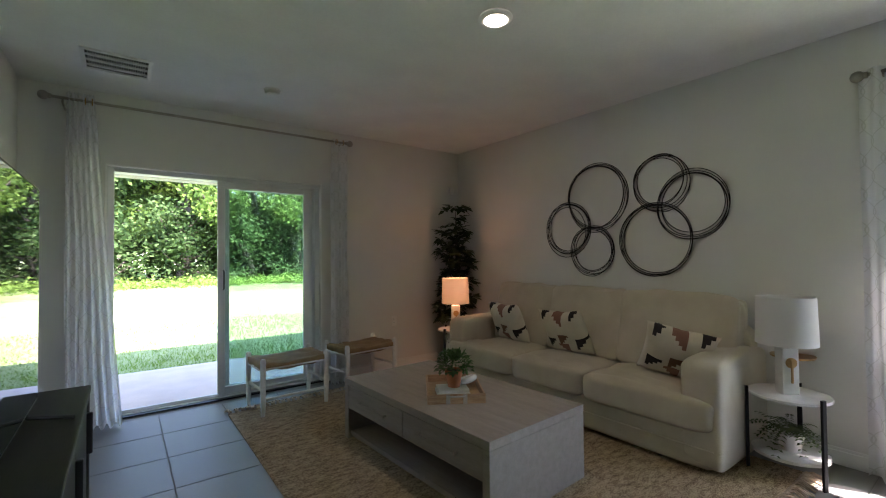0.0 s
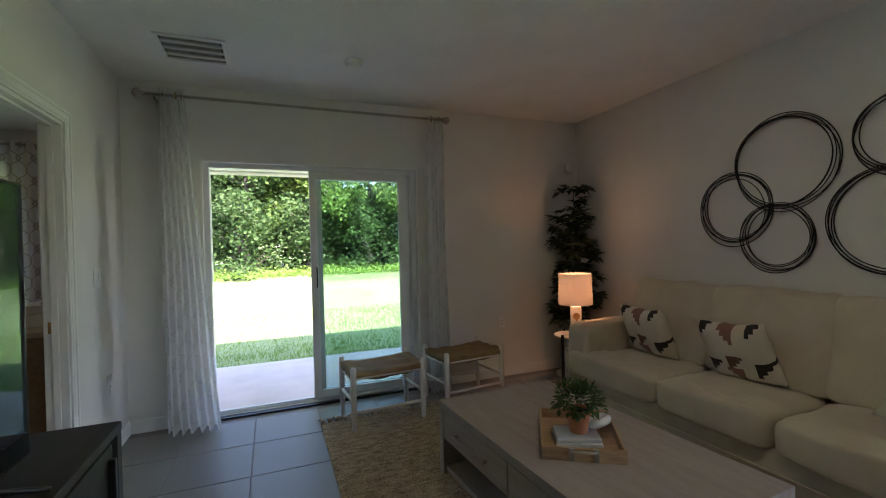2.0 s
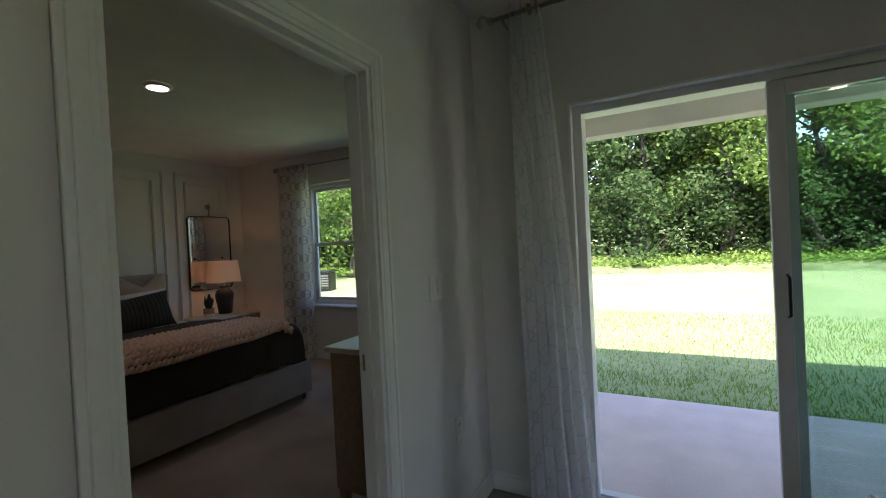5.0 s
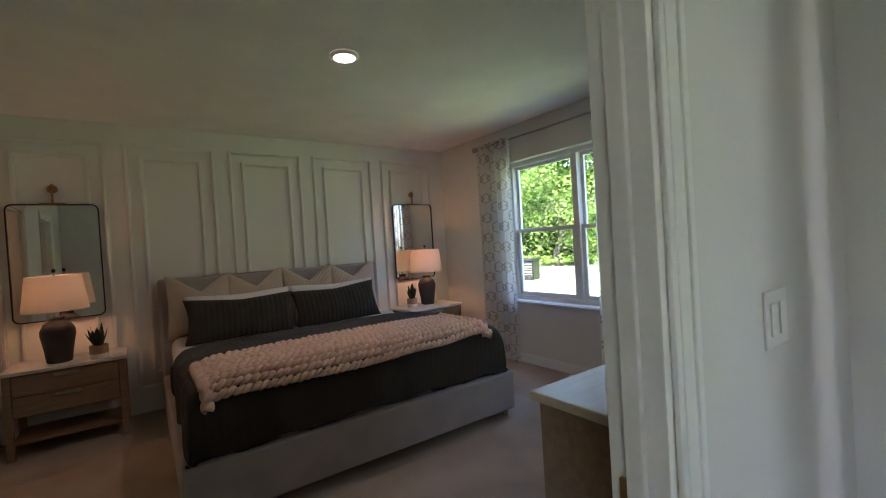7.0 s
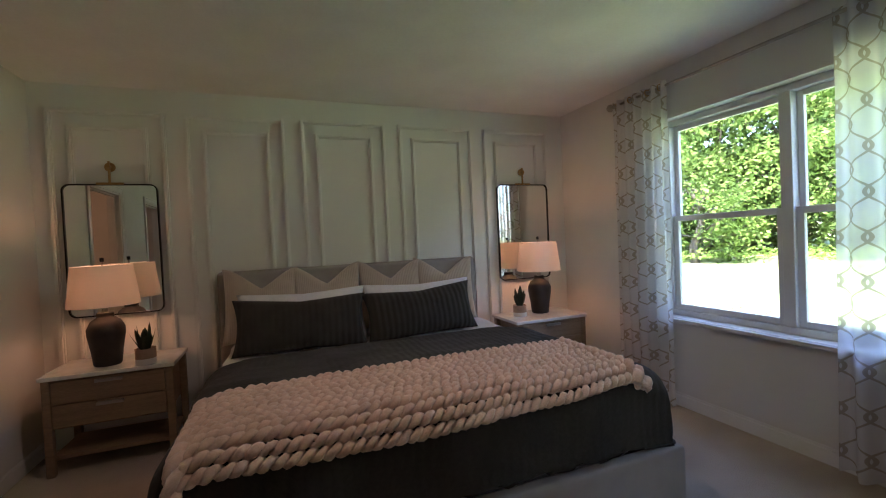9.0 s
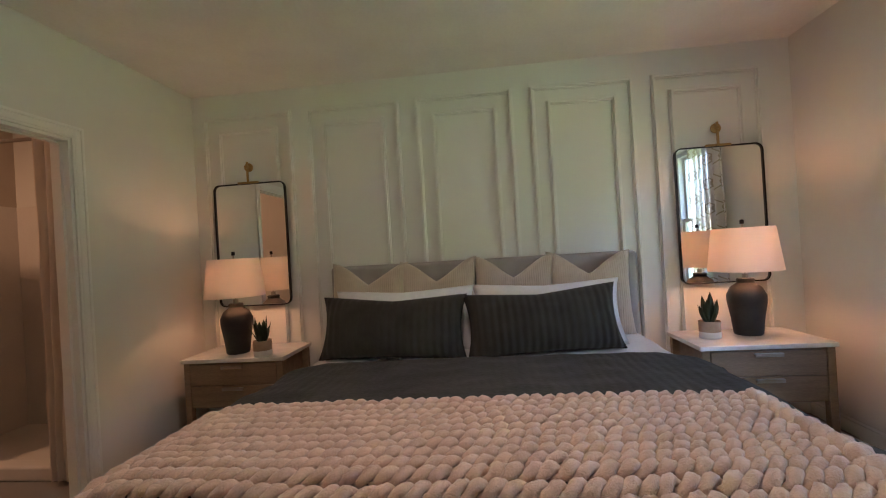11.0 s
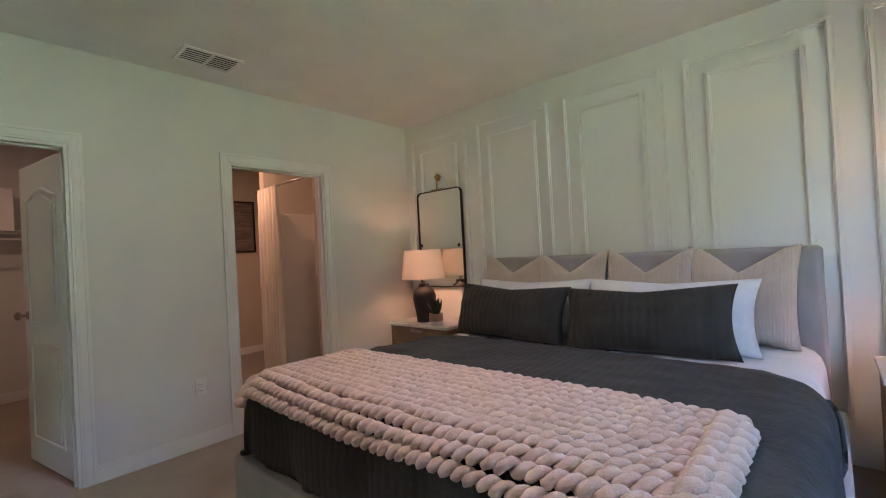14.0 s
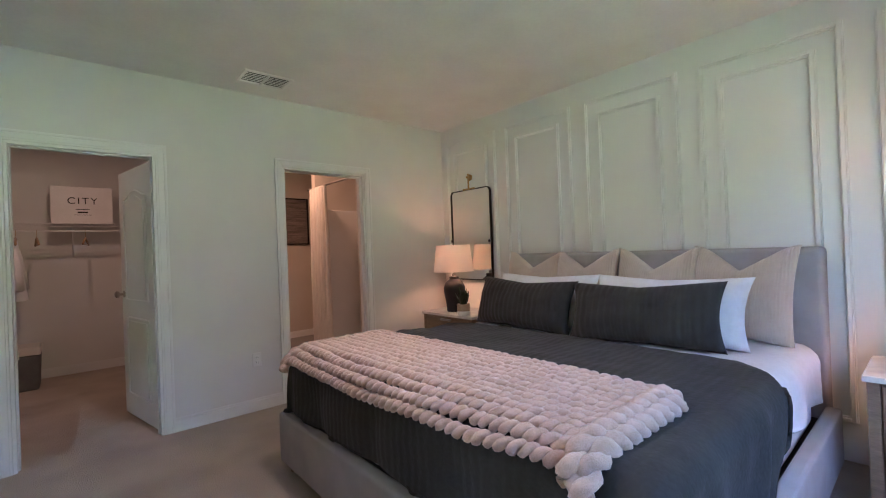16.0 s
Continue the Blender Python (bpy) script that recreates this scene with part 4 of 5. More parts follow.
# benches

def bench(x, y, turn):
    b = thing("woven_stool", (x, y, 0.012), turn, "white wooden bench stool with tan suede seat", "stool", "stools by the patio door")
    for sx in (-1, 1):
        for sy in (-1, 1):
            turned("leg", [(0, 0), (0.015, 0), (0.021, 0.10), (0.022, 0.40), (0.022, 0.445), (0.014, 0.457), (0, 0.458)], WHITEWOOD, b, (sx * 0.272, sy * 0.19, 0), 14)
    rails = [[(-0.272, s * 0.19, z), (0.272, s * 0.19, z)] for s in (-1, 1) for z in (0.13, 0.375)] + [[(s * 0.272, -0.19, z), (s * 0.272, 0.19, z)] for s in (-1, 1) for z in (0.20, 0.36)]
    tubes("rails", rails, 0.0115, WHITEWOOD, b, 10)
    bm = bmesh.new()
    n = 16
    top = [[bm.verts.new((-0.285 + 0.57 * i / n, -0.20 + 0.40 * j / n, 0.425 - 0.030 * math.sin(math.pi * i / n) * (0.6 + 0.4 * math.sin(math.pi * j / n)) + 0.012 * noise.noise(Vector((i * .4, j * .4, x))))) for j in range(n + 1)] for i in range(n + 1)]
    low = [[bm.verts.new((v.co.x * 0.99, v.co.y * 0.99, v.co.z - 0.052)) for v in row] for row in top]
    for g, flip in ((top, 0), (low, 1)):
        for i in range(n):
            for j in range(n):
                f = (g[i][j], g[i + 1][j], g[i + 1][j + 1], g[i][j + 1])
                bm.faces.new(f[::-1] if flip else f)
    edge = [(0, j) for j in range(n)] + [(i, n) for i in range(n)] + [(n, j) for j in range(n, 0, -1)] + [(i, 0) for i in range(n, 0, -1)]
    for (a, c), (d, e) in zip(edge, edge[1:] + edge[:1]):
        bm.faces.new((top[a][c], top[d][e], low[d][e], low[a][c]))
    finish("seat", bm, LEATHER, b, smooth=True)


bench(1.42, 4.08, 4)
bench(2.17, 4.17, 7)

# round end tables, lamps


def block_lamp(name, x, y, z, lit, turn, label):
    l = thing(name, (x, y, z), turn, label, "lamp", "block lamps")
    boxes("base", [(-0.045, 0.045, -0.035, 0.035, 0, 0.27)], MARBLE if not lit else CERAMIC, l, bevel=0.005)
    turned("medallion", [(0, 0), (0.030, 0), (0.030, 0.006), (0, 0.006)], BRASS, l).matrix_basis = pose(0, -0.0355, 0.185, 90, 0, 0)
    boxes("bar", [(-0.006, 0.006, -0.048, -0.0425, 0.07, 0.20)], BRASS, l, bevel=0.001)
    tubes("stem", [[(0, 0, 0.27), (0, 0, 0.33)]], 0.008, BRASS, l)
    turned("shade", [(0.150, 0.29), (0.143, 0.565), (0.140, 0.565), (0.147, 0.29)], SHADE_LIT if lit else SHADE_OFF, l, seg=40)
    return l


def round_table(x, y, turn, label, top_mat, h, r):
    t = thing("end_table", (x, y, 0.0), turn, label, "side table", "end tables")
    turned("top", [(0, h - 0.02), (r - 0.006, h - 0.02), (r, h - 0.015), (r, h - 0.004), (r - 0.004, h), (0, h)], top_mat, t, seg=40)
    turned("lower_shelf", [(0, 0.12), (r * 0.92, 0.12), (r * 0.92, 0.138), (0, 0.138)], top_mat, t, seg=40)
    for k in range(3):
        a = 2 * math.pi * k / 3
        boxes("leg", [(-0.008, 0.008, -0.012, 0.012, 0.0, h + 0.02)], BLACK, t, bevel=0.002).matrix_basis = pose((r + 0.006) * math.cos(a), (r + 0.006) * math.sin(a), 0, 0, 0, math.degrees(a))
    return t


rt = round_table(3.20, 3.98, 200, "round end table with black legs beside the sofa", WHITEWOOD, 0.49, 0.17)
block_lamp("table_lamp", 3.17, 3.90, 0.49, True, -30, "lit block table lamp with white drum shade")
stool = thing("ceramic_drum", (3.28, 4.05, 0.138), label="pierced white ceramic drum under the end table", category="ornament")
turned("body", [(0, 0), (0.10, 0), (0.125, 0.06), (0.13, 0.15), (0.12, 0.24), (0.10, 0.27), (0, 0.27)], CERAMIC, stool)
# dark beads on the surface paint the shade in the piercings
bm = bmesh.new()
for j, z in enumerate((0.20, 0.235)):
    for k in range(22):
        a = 2 * math.pi * (k + 0.5 * j) / 22
        bmesh.ops.create_icosphere(bm, subdivisions=1, radius=0.007, matrix=Matrix.Translation((0.122 * math.cos(a), 0.122 * math.sin(a), z)))
tagged(finish("hole_shade_beads", bm, HOLE_SHADE, stool), kind="stuff")
st = round_table(3.39, 1.03, 120, "round white end table with black legs by the sofa arm", MARBLE, 0.47, 0.20)
turned("upper_disc", [(0, 0.63), (0.115, 0.63), (0.118, 0.642), (0, 0.645)], BRASS, st, (-0.10, -0.27, 0), 32)
block_lamp("table_lamp", 3.37, 1.03, 0.47, False, -42, "unlit block table lamp with white drum shade")
fern = thing("potted_fern", (3.40, 1.03, 0.138), label="small fern in a pot on the table's lower shelf", category="plant")
turned("pot", [(0, 0), (0.05, 0), (0.07, 0.10), (0.062, 0.10), (0, 0.09)], CERAMIC, fern)
bm = bmesh.new()
rnd = random.Random(9)
for i in range(34):
    a = rnd.uniform(0, 6.28)
    ln = rnd.uniform(0.12, 0.24)
    for k in range(1, 11):
        s = k / 10
        p = Vector((math.cos(a) * ln * s, math.sin(a) * ln * s, 0.10 + 0.16 * s - 0.17 * s * s * (1 + 0.4 * math.sin(i))))
        for w in (-1, 1):
            leaf_mesh(bm, p, Vector((math.cos(a + w * 1.1), math.sin(a + w * 1.1), -0.2)), Vector((0, 0, 1)), 0.028, 0.013)
tagged(finish("fronds", bm, FERN, fern), kind="stuff")

# tall plant in the corner
tp = thing("tall_plant", (3.50, 4.30, 0.0), label="tall dark-leaved artificial tree in the corner", category="plant")
turned("planter", [(0, 0), (0.10, 0), (0.13, 0.26), (0.12, 0.26), (0.11, 0.22), (0, 0.22)], BLACKPOT, tp)
bm = bmesh.new()
rnd = random.Random(12)
stems = []
for k in range(3):
    a = k * 2.1
    pts = [(0.03 * math.cos(a), 0.03 * math.sin(a), 0.2)]
    for j in range(1, 9):
        pts.append((0.03 * math.cos(a) + 0.045 * math.sin(j * 0.7 + k), 0.03 * math.sin(a) + 0.04 * math.cos(j * 0.6 + k * 2), 0.2 + j * (0.205 - 0.03 * k)))
    stems.append(pts)
    tube(bm, pts, 0.012, 6, r_end=0.004)
finish("trunk", bm, BARK, tp, smooth=True)
bm = bmesh.new()
for pts in stems:
    for j in range(2, 9):
        for k in range(7):
            a = rnd.uniform(0, 6.28)
            base = Vector(pts[j]) + Vector((0, 0, rnd.uniform(-0.1, 0.05)))
            ln = rnd.uniform(0.08, 0.19) * (1.15 - 0.05 * j)
            tip = base + Vector((math.cos(a) * ln, math.sin(a) * ln, rnd.uniform(0.0, 0.07)))
            tip.x, tip.y = min(tip.x, 0.17), min(tip.y, 0.17)
            tube(bm, [base, tip], 0.0025, 4)
            for q in range(7):
                b2 = a + (q - 2.5) * 0.55
                leaf_mesh(bm, tip, Vector((math.cos(b2), math.sin(b2), rnd.uniform(-0.8, 0.4))), Vector((rnd.uniform(-0.5, 0.5), rnd.uniform(-0.5, 0.5), 1)), rnd.uniform(0.09, 0.15), 0.058, 0.15)
for v in bm.verts:
    v.co.x, v.co.y = min(v.co.x, 0.235), min(v.co.y, 0.24)
tagged(finish("foliage", bm, FICUS, tp), kind="stuff")

# wire ring wall art
art = thing("ring_wall_art", (XE - 0.012, 0, 0), label="black metal wall art of overlapping wire rings", category="wall art")
KF = (XE - 0.02 - 0.249) / (3.88 - 0.249)
rnd = random.Random(21)
for y, z, r in ((2.62, 1.84, 0.335), (2.945, 1.56, 0.272), (2.66, 1.33, 0.236), (2.055, 1.42, 0.335), (2.0, 1.90, 0.238), (1.755, 1.69, 0.28)):
    yc, zc, rr = 0.204 + (y - 0.204) * KF, 1.283 + (z - 1.283) * KF, r * KF
    loops = []
    for k in range(5):
        d = rnd.uniform(-0.045, 0.004)
        oy, oz = rnd.uniform(-0.016, 0.016), rnd.uniform(-0.016, 0.016)
        ph = rnd.uniform(0, 6.28)
        loops.append([(-0.012 + 0.012 * math.sin(a * 2 + ph), yc + oy + (rr + d) * math.cos(a), zc + oz + (rr + d) * math.sin(a)) for a in [2 * math.pi * i / 56 for i in range(56)]])
    tubes("wire_ring", loops, 0.0034, BLACK, art, 6, True)

# media console and television
con = thing("media_console", (-0.115, 1.47, 0.0), label="black oak media console with iron drawer pulls", category="console")
boxes("top", [(-0.25, 0.26, -1.06, 1.06, 0.735, 0.765)], DARKWOOD, con, bevel=0.004)
boxes("carcass", [(-0.24, 0.23, -1.03, 1.03, 0.16, 0.735)], DARKWOOD, con, bevel=0.003)
for s in (-1, 1):
    for xx in (-0.225, 0.235):
        boxes("leg", [(xx - 0.022, xx + 0.022, s * 1.04 - 0.022, s * 1.04 + 0.022, 0, 0.735)], DARKWOOD, con, bevel=0.003)
for k in range(4):
    y0 = -1.0 + k * 0.5
    dd = boxes("door", [(0.232, 0.25, y0 + 0.006, y0 + 0.494, 0.19, 0.715)], DARKWOOD, con, bevel=0.003)
    boxes("pull", [(0.252, 0.272, y0 + 0.44, y0 + 0.462, 0.52, 0.68)], BLACK, dd, bevel=0.004)
tv = thing("television", (-0.005, 1.60, 0.765), label="large black flat television standing on the console", category="television")
boxes("panel", [(-0.022, 0.018, -0.655, 0.655, 0.035, 0.77)], BLACK, tv, bevel=0.004)
boxes("screen", [(0.0185, 0.0200, -0.645, 0.645, 0.048, 0.76)], SCREEN, tv)
for s in (-1, 1):
    tubes("foot", [[(0.0, s * 0.45, 0.06), (0.02, s * 0.45, 0.03), (0.13, s * 0.47, 0.006)], [(0.0, s * 0.45, 0.05), (-0.02, s * 0.45, 0.03), (-0.13, s * 0.47, 0.006)]], 0.007, BLACK, tv)


# ---- bedroom ----
bed = thing("bed", (0, 0, 0), label="grey linen upholstered king bed frame on short legs", category="bed")
BX0, BX1, BY0, BY1 = -4.66, -2.50, 3.085, 5.315
boxes("headboard", [(-4.80, -4.675, 3.09, 5.262, 0.05, 1.208)], LINEN, bed, bevel=0.028, seg=4)
boxes("side_rail", [(BX0, BX1 - 0.07, BY0, BY0 + 0.07, 0.06, 0.35)], LINEN, bed, bevel=0.018, seg=3)
boxes("side_rail", [(BX0, BX1 - 0.07, BY1 - 0.07, BY1, 0.06, 0.35)], LINEN, bed, bevel=0.018, seg=3)
boxes("foot_rail", [(BX1 - 0.07, BX1, BY0, BY1, 0.06, 0.35)], LINEN, bed, bevel=0.018, seg=3)
boxes("slat_base", [(BX0, BX1 - 0.07, BY0 + 0.07, BY1 - 0.07, 0.22, 0.27)], DARKWOOD, bed)
for x in (BX1 - 0.06, BX0 + 0.06):
    for y in (BY0 + 0.06, BY1 - 0.06):
        turned("leg", [(0, 0), (0.018, 0), (0.026, 0.06), (0, 0.06)], OAK, bed, (x, y, 0), 16)
mat_ob = tagged(at(cushion("mattress", 2.03, 2.03, 0.405, WHITE_COTTON, None, 0.12, 12, 0.002, 5, 0.0), -3.64, 4.20, 0.27), "thick mattress in a white cotton fitted sheet", "mattress")


def sheet_over(name, x0, x1, y0, y1, ztop, zlow, mat, label, category, crown=0.02, rough=0.012, nx=70, ny=90, foot=True, lift=0.0, seed=0, r=0.09, slope=0.0):
    """Bedding laid over the mattress: flat on top, rolled over the edges and hanging down the sides."""
    bm = bmesh.new()
    drop = ztop - zlow
    half = (y1 - y0) / 2
    ym = (y0 + y1) / 2
    span = half + drop
    lng = (x1 - x0) + (drop if foot else 0)

    def roll(d, limit):
        """distance along the cloth -> (outwards, down)"""
        if d <= limit - r:
            return d, 0.0
        a = (d - (limit - r)) / r
        if a < math.pi / 2:
            return limit - r + r * math.sin(a), r * (1 - math.cos(a))
        return limit, r + (d - (limit - r) - r * math.pi / 2)
    rows = []
    for i in range(nx + 1):
        row = []
        sx = lng * i / nx
        fx, dx = roll(sx, x1 - x0) if foot else (sx, 0.0)
        for j in range(ny + 1):
            sy = -span + 2 * span * j / ny
            fy, dy = roll(abs(sy), half)
            q = noise.noise(Vector((sx * 3 + seed, sy * 3, 1.0)))
            q2 = noise.noise(Vector((sx * 11 + seed, sy * 9, 2.0)))
            hang = max(dx, dy)
            z = ztop - min(dx + dy, drop) + crown * (1 - (sy / span) ** 2) + (rough * q + rough * 0.45 * q2) * (1.0 if hang < 0.05 else 0.3)
            bulge = 0.016 * math.sin(sx * 16 + q * 3) * min(1, dy / 0.2) + 0.014 * q
            bulx = 0.012 * math.sin(sy * 13 + q * 3) * min(1, dx / 0.2)
            x = x0 + fx + bulx + (0.06 * q if i == 0 else 0)
            x += slope * max(0.0, abs(sy) - 0.86) * max(0.0, 1 - sx / 0.7)
            row.append(bm.verts.new((x, ym + math.copysign(fy + bulge * (fy > half * 0.9), sy), z + lift)))
        rows.append(row)
    for a, b in zip(rows, rows[1:]):
        for j in range(ny):
            bm.faces.new((a[j], b[j], b[j + 1], a[j + 1]))
    ob = finish(name, bm, mat, smooth=True)
    so = ob.modifiers.new("thick", 'SOLIDIFY')
    so.thickness = 0.014
    return tagged(ob, label, category)


sheet_over("bed_sheet", -4.60, -3.70, 3.16, 5.24, 0.668, 0.40, WHITE_COTTON, "white cotton top sheet folded at the pillows", "sheet", 0.01, 0.006, 40, 70, False, 0.006, 3)
sheet_over("duvet", -3.86, -2.545, 3.13, 5.27, 0.682, 0.33, DUVET, "charcoal ribbed duvet covering the bed", "duvet", 0.02, 0.014, 90, 120, True, 0.02, 7, slope=0.8)

# chunky knitted throw: rows of interlocked loops following the bed's edge
knit = thing("knit_throw", label="chunky blush chenille hand-knitted throw across the bed foot", category="throw")
bm = bmesh.new()
rnd = random.Random(33)


def lie(u, v):
    """A spot on the throw: u from its head-side hem to its foot-side hem, v along its length."""
    head = -3.085 + 0.035 * math.sin(v * 2.1)
    x = head + u
    z = 0.742 + 0.022 * (1 - ((v - 0.93) / 0.93) ** 2)
    tilt = 0.0
    if x > -2.62:
        d = x + 2.62
        a = min(d / 0.11, 1.15)
        x = -2.62 + 0.11 * math.sin(a) + 0.0
        z -= 0.11 * (1 - math.cos(a)) + max(0.0, d - 0.11 * 1.15) * 0.93
        tilt = a
        x += max(0.0, d - 0.11 * 1.15) * 0.35
    y = 3.225 + v
    if v < 0.10:
        z -= (0.10 - v) ** 2 * 3
    if v > 1.80:
        z -= (v - 1.80) ** 2 * 4
    return Vector((x, y, z)), tilt


def yarn(pts, radii, seg=7):
    rings = []
    for i, p in enumerate(pts):
        d = (pts[min(i + 1, len(pts) - 1)] - pts[max(i - 1, 0)]).normalized()
        side = d.cross(Vector((0, 0, 1))).normalized()
        up = side.cross(d)
        rings.append([bm.verts.new(p + radii[i] * (1 + 0.30 * noise.noise(Vector((p.x * 70, p.y * 70, k * 0.9))) + 0.12 * noise.noise(Vector((p.x * 160, p.y * 160, k * 1.7)))) * (math.cos(2 * math.pi * k / seg) * side + math.sin(2 * math.pi * k / seg) * up)) for k in range(seg)])
    for q, w in zip(rings, rings[1:]):
        for k in range(seg):
            bm.faces.new((q[k], q[(k + 1) % seg], w[(k + 1) % seg], w[k]))
    bm.faces.new(rings[0][::-1])
    bm.faces.new(rings[-1])


rows_n, pitch, loop = 14, 0.0450, 0.084
for i in range(rows_n):
    v_end = 1.82 + rnd.uniform(-0.015, 0.02)
    ph = rnd.uniform(0, 2 * math.pi)
    for s in (0, 1):
        pts, radii = [], []
        for k in range(int(v_end / 0.007) + 1):
            v = k * 0.007
            a = 2 * math.pi * v / loop + ph + math.pi * s + 1.3 * noise.noise(Vector((v * 4, i * 1.7, s * 0.3)))
            wave = 0.010 * noise.noise(Vector((v * 3.1, i * 0.6, 8)))
            p, tilt = lie(i * pitch + wave + 0.0130 * math.cos(a), v)
            out = Vector((math.sin(tilt), 0, math.cos(tilt)))
            pts.append(p + out * (0.004 + 0.012 * math.sin(a) + 0.004 * noise.noise(Vector((v * 9, i * 2.3, 5)))))
            radii.append(0.0128 + 0.0030 * math.sin(a) + 0.0040 * noise.noise(Vector((v * 30, i * 3.1, s))))
        yarn(pts, radii, 8)
for v0 in (-0.012, 1.83, 1.87):
    ph = rnd.uniform(0, 6.28)
    for s in (0, 1):
        pts, radii = [], []
        for k in range(81):
            u = k * 0.0078
            a = 2 * math.pi * u / 0.11 + math.pi * s + ph
            p, tilt = lie(u, v0 + 0.014 * math.cos(a))
            out = Vector((math.sin(tilt), 0, math.cos(tilt)))
            pts.append(p + out * (0.014 + 0.013 * math.sin(a)))
            radii.append(0.0185 + 0.004 * math.sin(a))
        yarn(pts, radii, 8)
tagged(finish("loops", bm, KNIT, knit, smooth=True), kind="stuff")


def bed_pillow(kind, m, w, h, t, mat, label, dent, seed, group):
    p = pillow(kind, w, h, t, mat, None, dent, 24, seed)
    p.matrix_basis = m
    return tagged(p, label, "pillow", group)


for k, y in enumerate((3.40, 3.90, 4.40, 4.89)):
    bed_pillow("euro_pillow", pose(-4.49, y, 0.672, rnd.uniform(-3, 3), -11, rnd.uniform(-4, 4)), 0.545, 0.57, 0.16, SHAM, "beige corduroy square pillow with a chopped top", 0.27, k, "square pillows")
for k, y in enumerate((3.70, 4.58)):
    bed_pillow("white_pillow", pose(-4.20, y, 0.68, 0, -18, 0), 0.90, 0.405, 0.18, WHITE_COTTON, "plump white cotton bed pillow", 0.03, 5 + k, "white pillows")
for k, y in enumerate((3.665, 4.535)):
    bed_pillow("grey_pillow", pose(-4.02, y, 0.678, -1 + 3 * k, -15, -2 + 5 * k), 0.875, 0.375, 0.21, GREY_CLOTH, "charcoal pleated bed pillow", 0.05, 9 + k, "grey pillows")


# nightstands
def nightstand(m, seed):
    n = thing("nightstand", label="oak nightstand with two drawers and white stone top", category="nightstand", group="nightstands")
    n.matrix_basis = m
    boxes("top", [(-0.235, 0.235, -0.37, 0.37, 0.612, 0.640)], MARBLE, n, bevel=0.005)
    for sx in (-1, 1):
        for sy in (-1, 1):
            boxes("leg", [(sx * 0.20 - 0.022, sx * 0.20 + 0.022, sy * 0.335 - 0.022, sy * 0.335 + 0.022, 0, 0.612)], OAK, n, bevel=0.004)
    boxes("body", [(-0.215, 0.205, -0.313, 0.313, 0.30, 0.608)], OAK, n)
    boxes("lower_shelf", [(-0.19, 0.19, -0.33, 0.33, 0.10, 0.125)], OAK, n, bevel=0.003)
    for z0, z1 in ((0.31, 0.452), (0.458, 0.60)):
        d = boxes("drawer", [(0.206, 0.222, -0.308, 0.308, z0, z1)], OAK, n, bevel=0.003)
        boxes("pull", [(0.222, 0.240, -0.075, 0.075, z1 - 0.018, z1 - 0.010), (0.236, 0.241, -0.075, 0.075, z1 - 0.030, z1 - 0.010)], NICKEL, d, bevel=0.001)
    return n


nightstand(pose(-4.60, 2.475, 0), 1)
nightstand(pose(-4.47, 5.80, 0, 0, 0, 0), 2)


def vase_lamp(x, y):
    l = thing("vase_lamp", (x, y, 0.640), label="lit lamp with black vase base and linen shade", category="lamp", group="bedside lamps")
    turned("base", [(0, 0), (0.075, 0), (0.080, 0.008), (0.090, 0.10), (0.108, 0.21), (0.108, 0.25), (0.085, 0.30), (0.050, 0.325), (0.047, 0.335), (0.050, 0.345), (0.046, 0.355), (0, 0.355)], BLACKPOT, l, seg=36)
    tubes("neck", [[(0, 0, 0.355), (0, 0, 0.70)]], 0.006, NICKEL, l)
    turned("collar", [(0.018, 0.355), (0.018, 0.385), (0, 0.385)], NICKEL, l)
    turned("finial", [(0, 0.70), (0.012, 0.70), (0.012, 0.725), (0, 0.73)], BLACK, l)
    turned("shade", [(0.205, 0.405), (0.172, 0.675), (0.169, 0.675), (0.202, 0.405)], SHADE_LIT, l, seg=44)


vase_lamp(-4.55, 2.42)
vase_lamp(-4.53, 5.86)


def succulent(x, y, seed):
    s = thing("potted_succulent", (x, y, 0.640), label="spiky succulent in a two-tone tan and white pot", category="plant", group="bedside succulents")
    turned("pot_foot", [(0, 0), (0.056, 0), (0.061, 0.006), (0.061, 0.040)], CERAMIC, s)
    turned("pot", [(0.061, 0.040), (0.061, 0.105), (0.054, 0.105), (0.052, 0.095), (0, 0.095)], TANPOT, s)
    bm = bmesh.new()
    rnd = random.Random(seed)
    for k in range(11):
        a = k * 2.4
        tilt = 0.12 + 0.045 * k
        ln = rnd.uniform(0.14, 0.20) * (1.0 - 0.025 * k)
        d = Vector((math.cos(a) * math.sin(tilt), math.sin(a) * math.sin(tilt), math.cos(tilt)))
        base = Vector((0.018 * math.cos(a), 0.018 * math.sin(a), 0.09))
        side = d.cross(Vector((0, 0, 1))).normalized()
        nrm = side.cross(d)
        prev = None
        for j in range(6):
            t = j / 5
            w = 0.019 * (0.75 + 1.1 * t - 1.85 * t * t * t) + 0.0006
            p = base + d * ln * t + nrm * 0.012 * t * t
            ring = [bm.verts.new(p + side * w), bm.verts.new(p + nrm * 0.006 * (1 - t)), bm.verts.new(p - side * w), bm.verts.new(p - nrm * 0.006 * (1 - t))]
            if prev:
                for q in range(4):
                    bm.faces.new((prev[q], prev[(q + 1) % 4], ring[(q + 1) % 4], ring[q]))
            prev = ring
    finish("leaves", bm, SNAKE, s, smooth=True)


succulent(-4.43, 2.67, 1)
succulent(-4.47, 5.60, 2)


